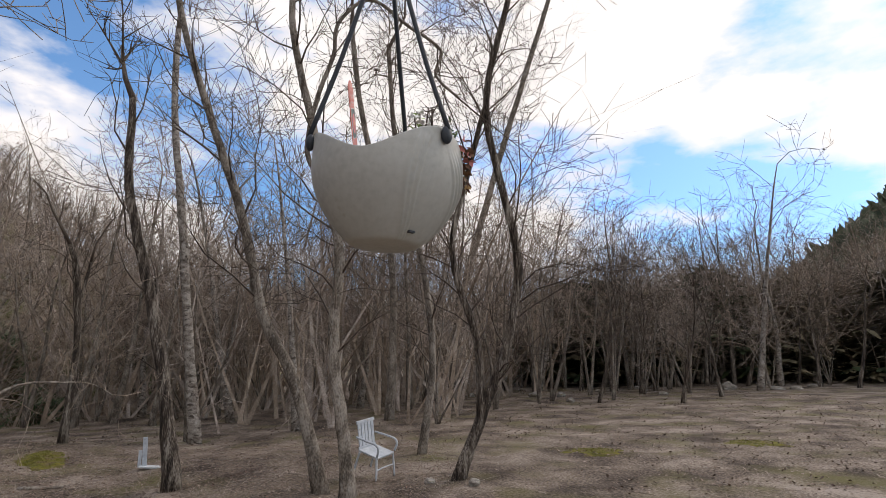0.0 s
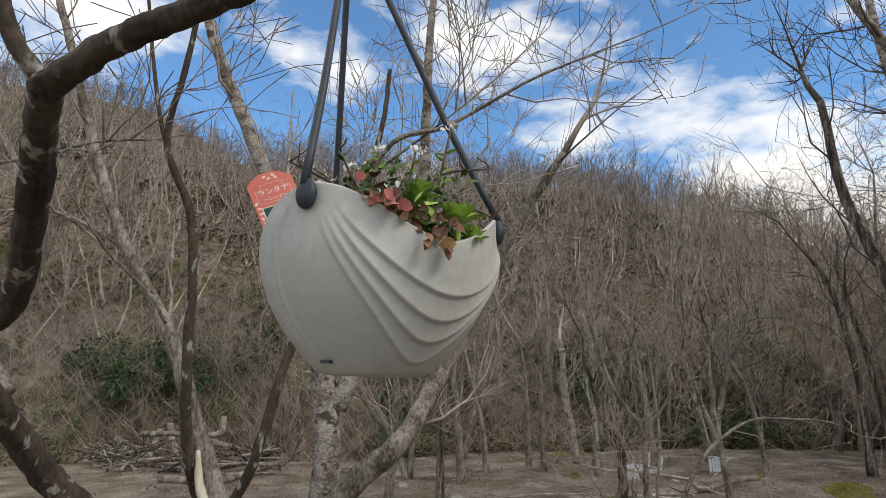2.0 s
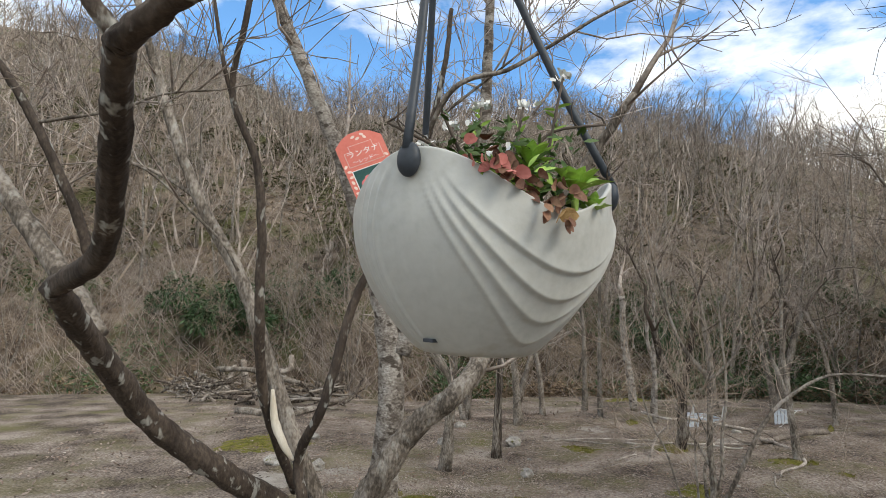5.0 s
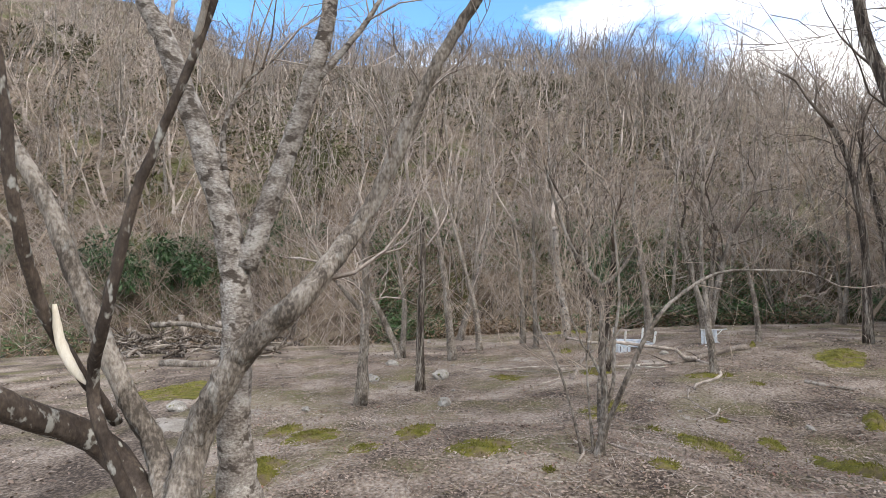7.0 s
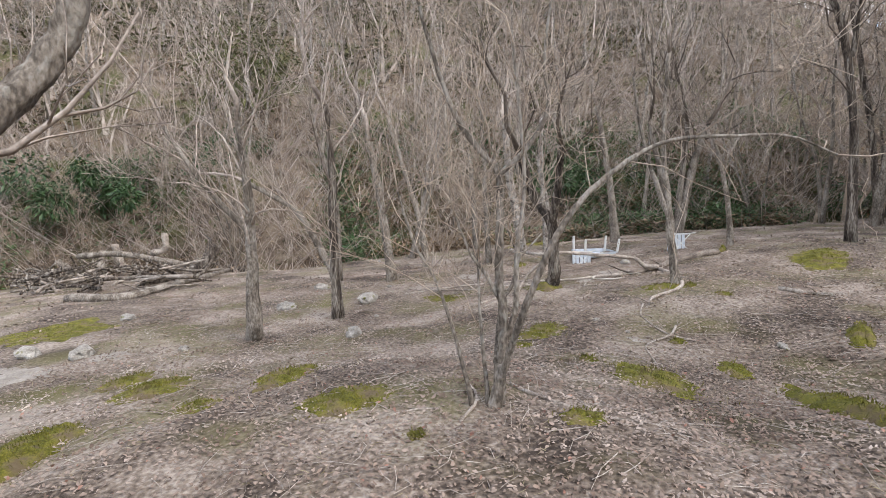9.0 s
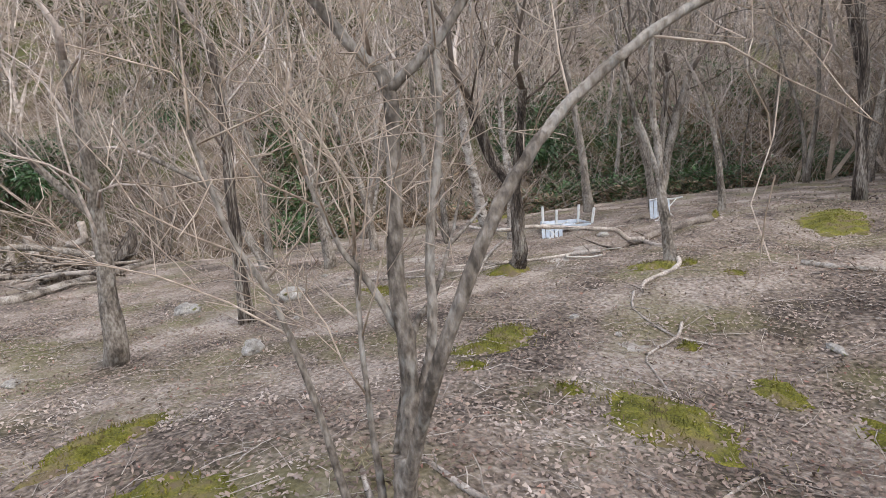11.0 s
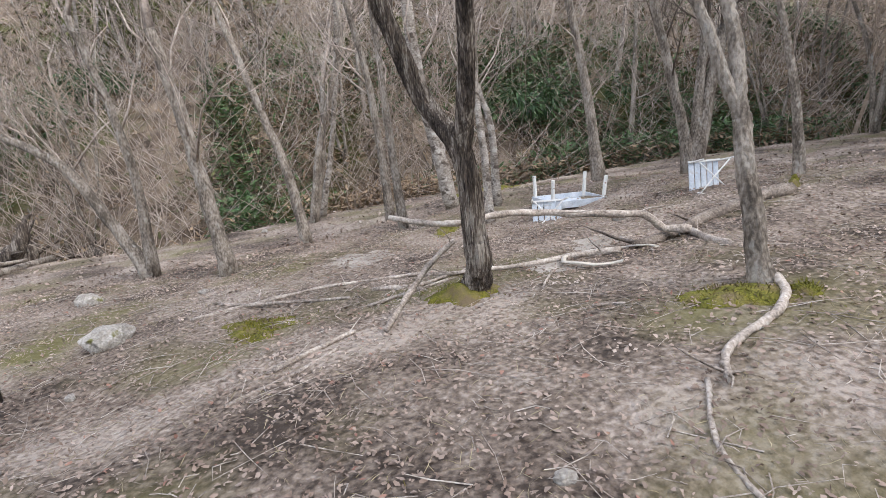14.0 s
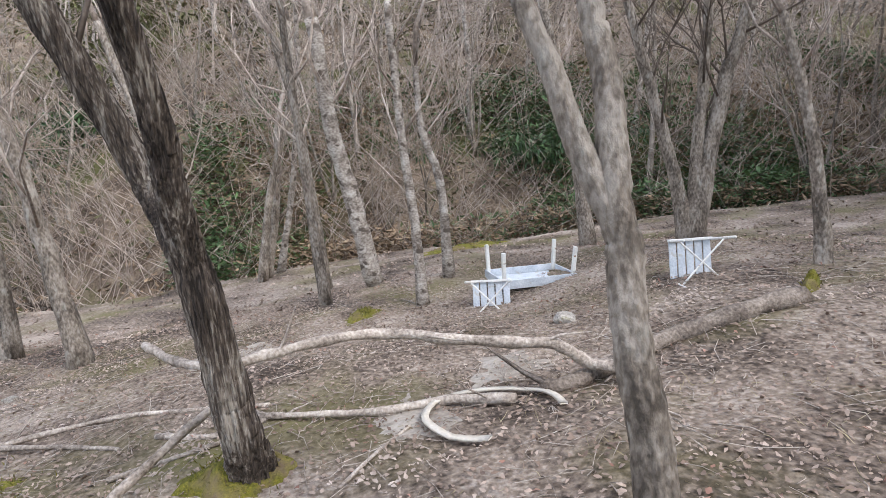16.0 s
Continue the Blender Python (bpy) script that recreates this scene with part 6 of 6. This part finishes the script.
patch(-5.31, 5.71, 0.13, 0.11, 0.004, PALE_SOIL, "bare_soil", "pale dry bare soil between the leaves", "soil", 63, 43, "bare soil patches")
patch(-8.21, 6.94, 0.37, 0.27, 0.004, PALE_SOIL, "bare_soil", "pale dry bare soil between the leaves", "soil", 11, 44, "bare soil patches")


def stone(x, y, size, seed, label="pale rough stone half sunk in the ground", sink=0.3):
    bm = bmesh.new()
    bmesh.ops.create_icosphere(bm, subdivisions=3, radius=1)
    for v in bm.verts:
        n = v.co.normalized()
        k = 1 + 0.35 * noise.noise(n * 1.3 + Vector((seed, 0, 0))) + 0.12 * noise.noise(n * 3.5 + Vector((0, seed, 0)))
        v.co = Vector((n.x * size[0] * k, n.y * size[1] * k, n.z * size[2] * k))
    me = bpy.data.meshes.new("stone")
    bm.to_mesh(me)
    bm.free()
    me.materials.append(STONE)
    ob = new("stone", me)
    ob.location = (x, y, lie(x, y) + size[2] * (1 - 2 * sink))
    ob.rotation_euler = (0, 0, seed * 1.3)
    return tagged(ob, label, "stone", "stones on the ground")


stone(-9.26, 2.50, (0.147, 0.110, 0.088), 1)
stone(-9.95, 0.23, (0.121, 0.091, 0.073), 3)
stone(-7.37, 1.43, (0.058, 0.043, 0.035), 4)
stone(-10.75, 3.12, (0.128, 0.096, 0.077), 6)
stone(-7.61, 0.38, (0.138, 0.104, 0.083), 7)
stone(-7.95, -0.26, (0.140, 0.105, 0.084), 8)
stone(-7.06, 3.25, (0.119, 0.089, 0.071), 12)
stone(-9.05, 3.70, (0.176, 0.132, 0.106), 14)
stone(-9.21, 8.24, (0.084, 0.063, 0.050), 15)
stone(-5.52, 5.74, (0.029, 0.021, 0.017), 17)
stone(-5.98, 5.67, (0.038, 0.029, 0.023), 18)
stone(-14.98, 4.83, (0.072, 0.054, 0.043), 19)
stone(-7.30, 1.45, (0.043, 0.032, 0.026), 20)
stone(3.62, 23.54, (0.273, 0.205, 0.164), 21)
stone(12.19, 24.43, (0.369, 0.277, 0.221), 22)
stone(4.49, 20.48, (0.175, 0.131, 0.105), 23)
stone(-0.16, 7.98, (0.076, 0.057, 0.046), 24)
stone(0.44, 7.67, (0.098, 0.074, 0.059), 25)
stone(-8.19, 3.68, (0.035, 0.027, 0.021), 27)
stone(-10.25, 4.24, (0.046, 0.035, 0.028), 28)
for k in range(16):
    x, y = srng.uniform(1, 17), srng.uniform(21, 31)
    stone(x, y, [v * srng.uniform(0.5, 1.2) for v in (0.24, 0.17, 0.12)], 30 + k, "pale rough stone at the edge of the field")
stone(-4.67, 6.73, (0.10, 0.035, 0.025), 77, "oblong white stone among dead leaves")


def strew(name, mat, count, label, where, low, high, rng):
    lv = Leaves()
    made = 0
    while made < count:
        x, y = where()
        p = Vector((x, y, lie(x, y) + rng.uniform(0.002, 0.016)))
        s = rng.uniform(low, high)
        lv.flat(p, Vector((rng.gauss(0, 1), rng.gauss(0, 1), rng.uniform(-0.15, 0.5))), Vector((rng.gauss(0, 0.45), rng.gauss(0, 0.45), 1)), s, s * rng.uniform(0.4, 0.75), rng.uniform(-0.18, 0.3))
        made += 1
    return tagged(lv.object(name, mat), label, "leaves", kind="stuff")


def near_walk():
    """Leaves lie thick in the dip and in drifts, thin elsewhere."""
    while True:
        x, y = srng.uniform(-12.5, 0.2), srng.uniform(0.2, 11.5)
        dip = math.exp(-((x + 3.6) ** 2 / 1.6 + (y - 5.2) ** 2 / 6))
        drift = noise.noise((x * 0.7, y * 0.7, 9.0))
        if srng.random() < 0.42 + 0.7 * dip + 0.30 * max(0, drift):
            return x, y


def far_off():
    while True:
        x, y = srng.uniform(-17, 13), srng.uniform(-4, 28)
        if not (-11.5 < x < 2 and -0.5 < y < 11.5):
            return x, y


strew("dead_leaves", LITTER, 125000, "grey-brown dead leaves strewn over the ground", near_walk, 0.011, 0.032, srng)
strew("red_leaves", LITTER_RED, 3000, "reddish dead leaves strewn over the ground", near_walk, 0.014, 0.032, srng)
strew("dead_leaves", LITTER, 42000, "dead leaves on the far ground", far_off, 0.03, 0.065, srng)
tw = Wood()
for k in range(7500):
    x, y = (srng.uniform(-11.5, 0.5), srng.uniform(0.2, 10.5)) if k < 6000 else (srng.uniform(-17, 6), srng.uniform(-3, 22))
    p = Vector((x, y, lie(x, y) + 0.008))
    a, ln = srng.uniform(0, 6.28), 0.05 + 0.33 * srng.random() ** 2
    q = p + Vector((math.cos(a) * ln, math.sin(a) * ln, 0))
    q.z = lie(q.x, q.y) + srng.uniform(0.004, 0.03)
    mid = p.lerp(q, 0.5) + Vector((srng.gauss(0, 0.02), srng.gauss(0, 0.02), 0.006))
    r = srng.uniform(0.0012, 0.0034)
    tw.tube([p, mid, q], [r, r * 0.9, r * 0.5], 3)
tagged(tw.object("fallen_twigs", DEADWOOD), "thin dead twigs strewn over the ground", "twigs", kind="stuff")
tuft = Leaves()
for x0, y0, rx, ry, height, turn in MOSSY:
    ca, sa = math.cos(radians(turn)), math.sin(radians(turn))
    for k in range(min(420, int(900 * rx * ry / 0.3) + 60)):
        u, v = srng.gauss(0, 0.5), srng.gauss(0, 0.5)
        x, y = x0 + rx * u * ca - ry * v * sa, y0 + rx * u * sa + ry * v * ca
        z = lie(x, y) + height * max(0.0, 1 - (u * u + v * v)) * 0.9
        tuft.flat(Vector((x, y, z - 0.004)), Vector((srng.gauss(0, 0.6), srng.gauss(0, 0.6), 1)), Vector((srng.gauss(0, 1), srng.gauss(0, 1), 0.2)), srng.uniform(0.012, 0.04), 0.006, 0.1)
tagged(tuft.object("moss_tufts", MOSS), "fine yellow-green moss tufts and dry grass", "moss", kind="stuff")
GRASS = material("dry_grass", [(0.19, 0.155, 0.085), (0.31, 0.265, 0.165), (0.42, 0.37, 0.265)], 3, 30, 0.9, 0, 10, (1, 1, 1), 0.3)
gr = Leaves()
for k in range(26000):
    x, y = srng.uniform(-11.5, 2), srng.uniform(0, 12)
    if noise.noise((x * 0.8, y * 0.8, 4.0)) < -0.1:
        continue
    gr.flat(Vector((x, y, lie(x, y) - 0.005)), Vector((srng.gauss(0, 0.8), srng.gauss(0, 0.8), 0.35)), Vector((srng.gauss(0, 1), srng.gauss(0, 1), 0.3)), srng.uniform(0.03, 0.09), 0.003, 0.12)
tagged(gr.object("dry_grass", GRASS), "thin dry grass blades on the ground", "grass", kind="stuff")
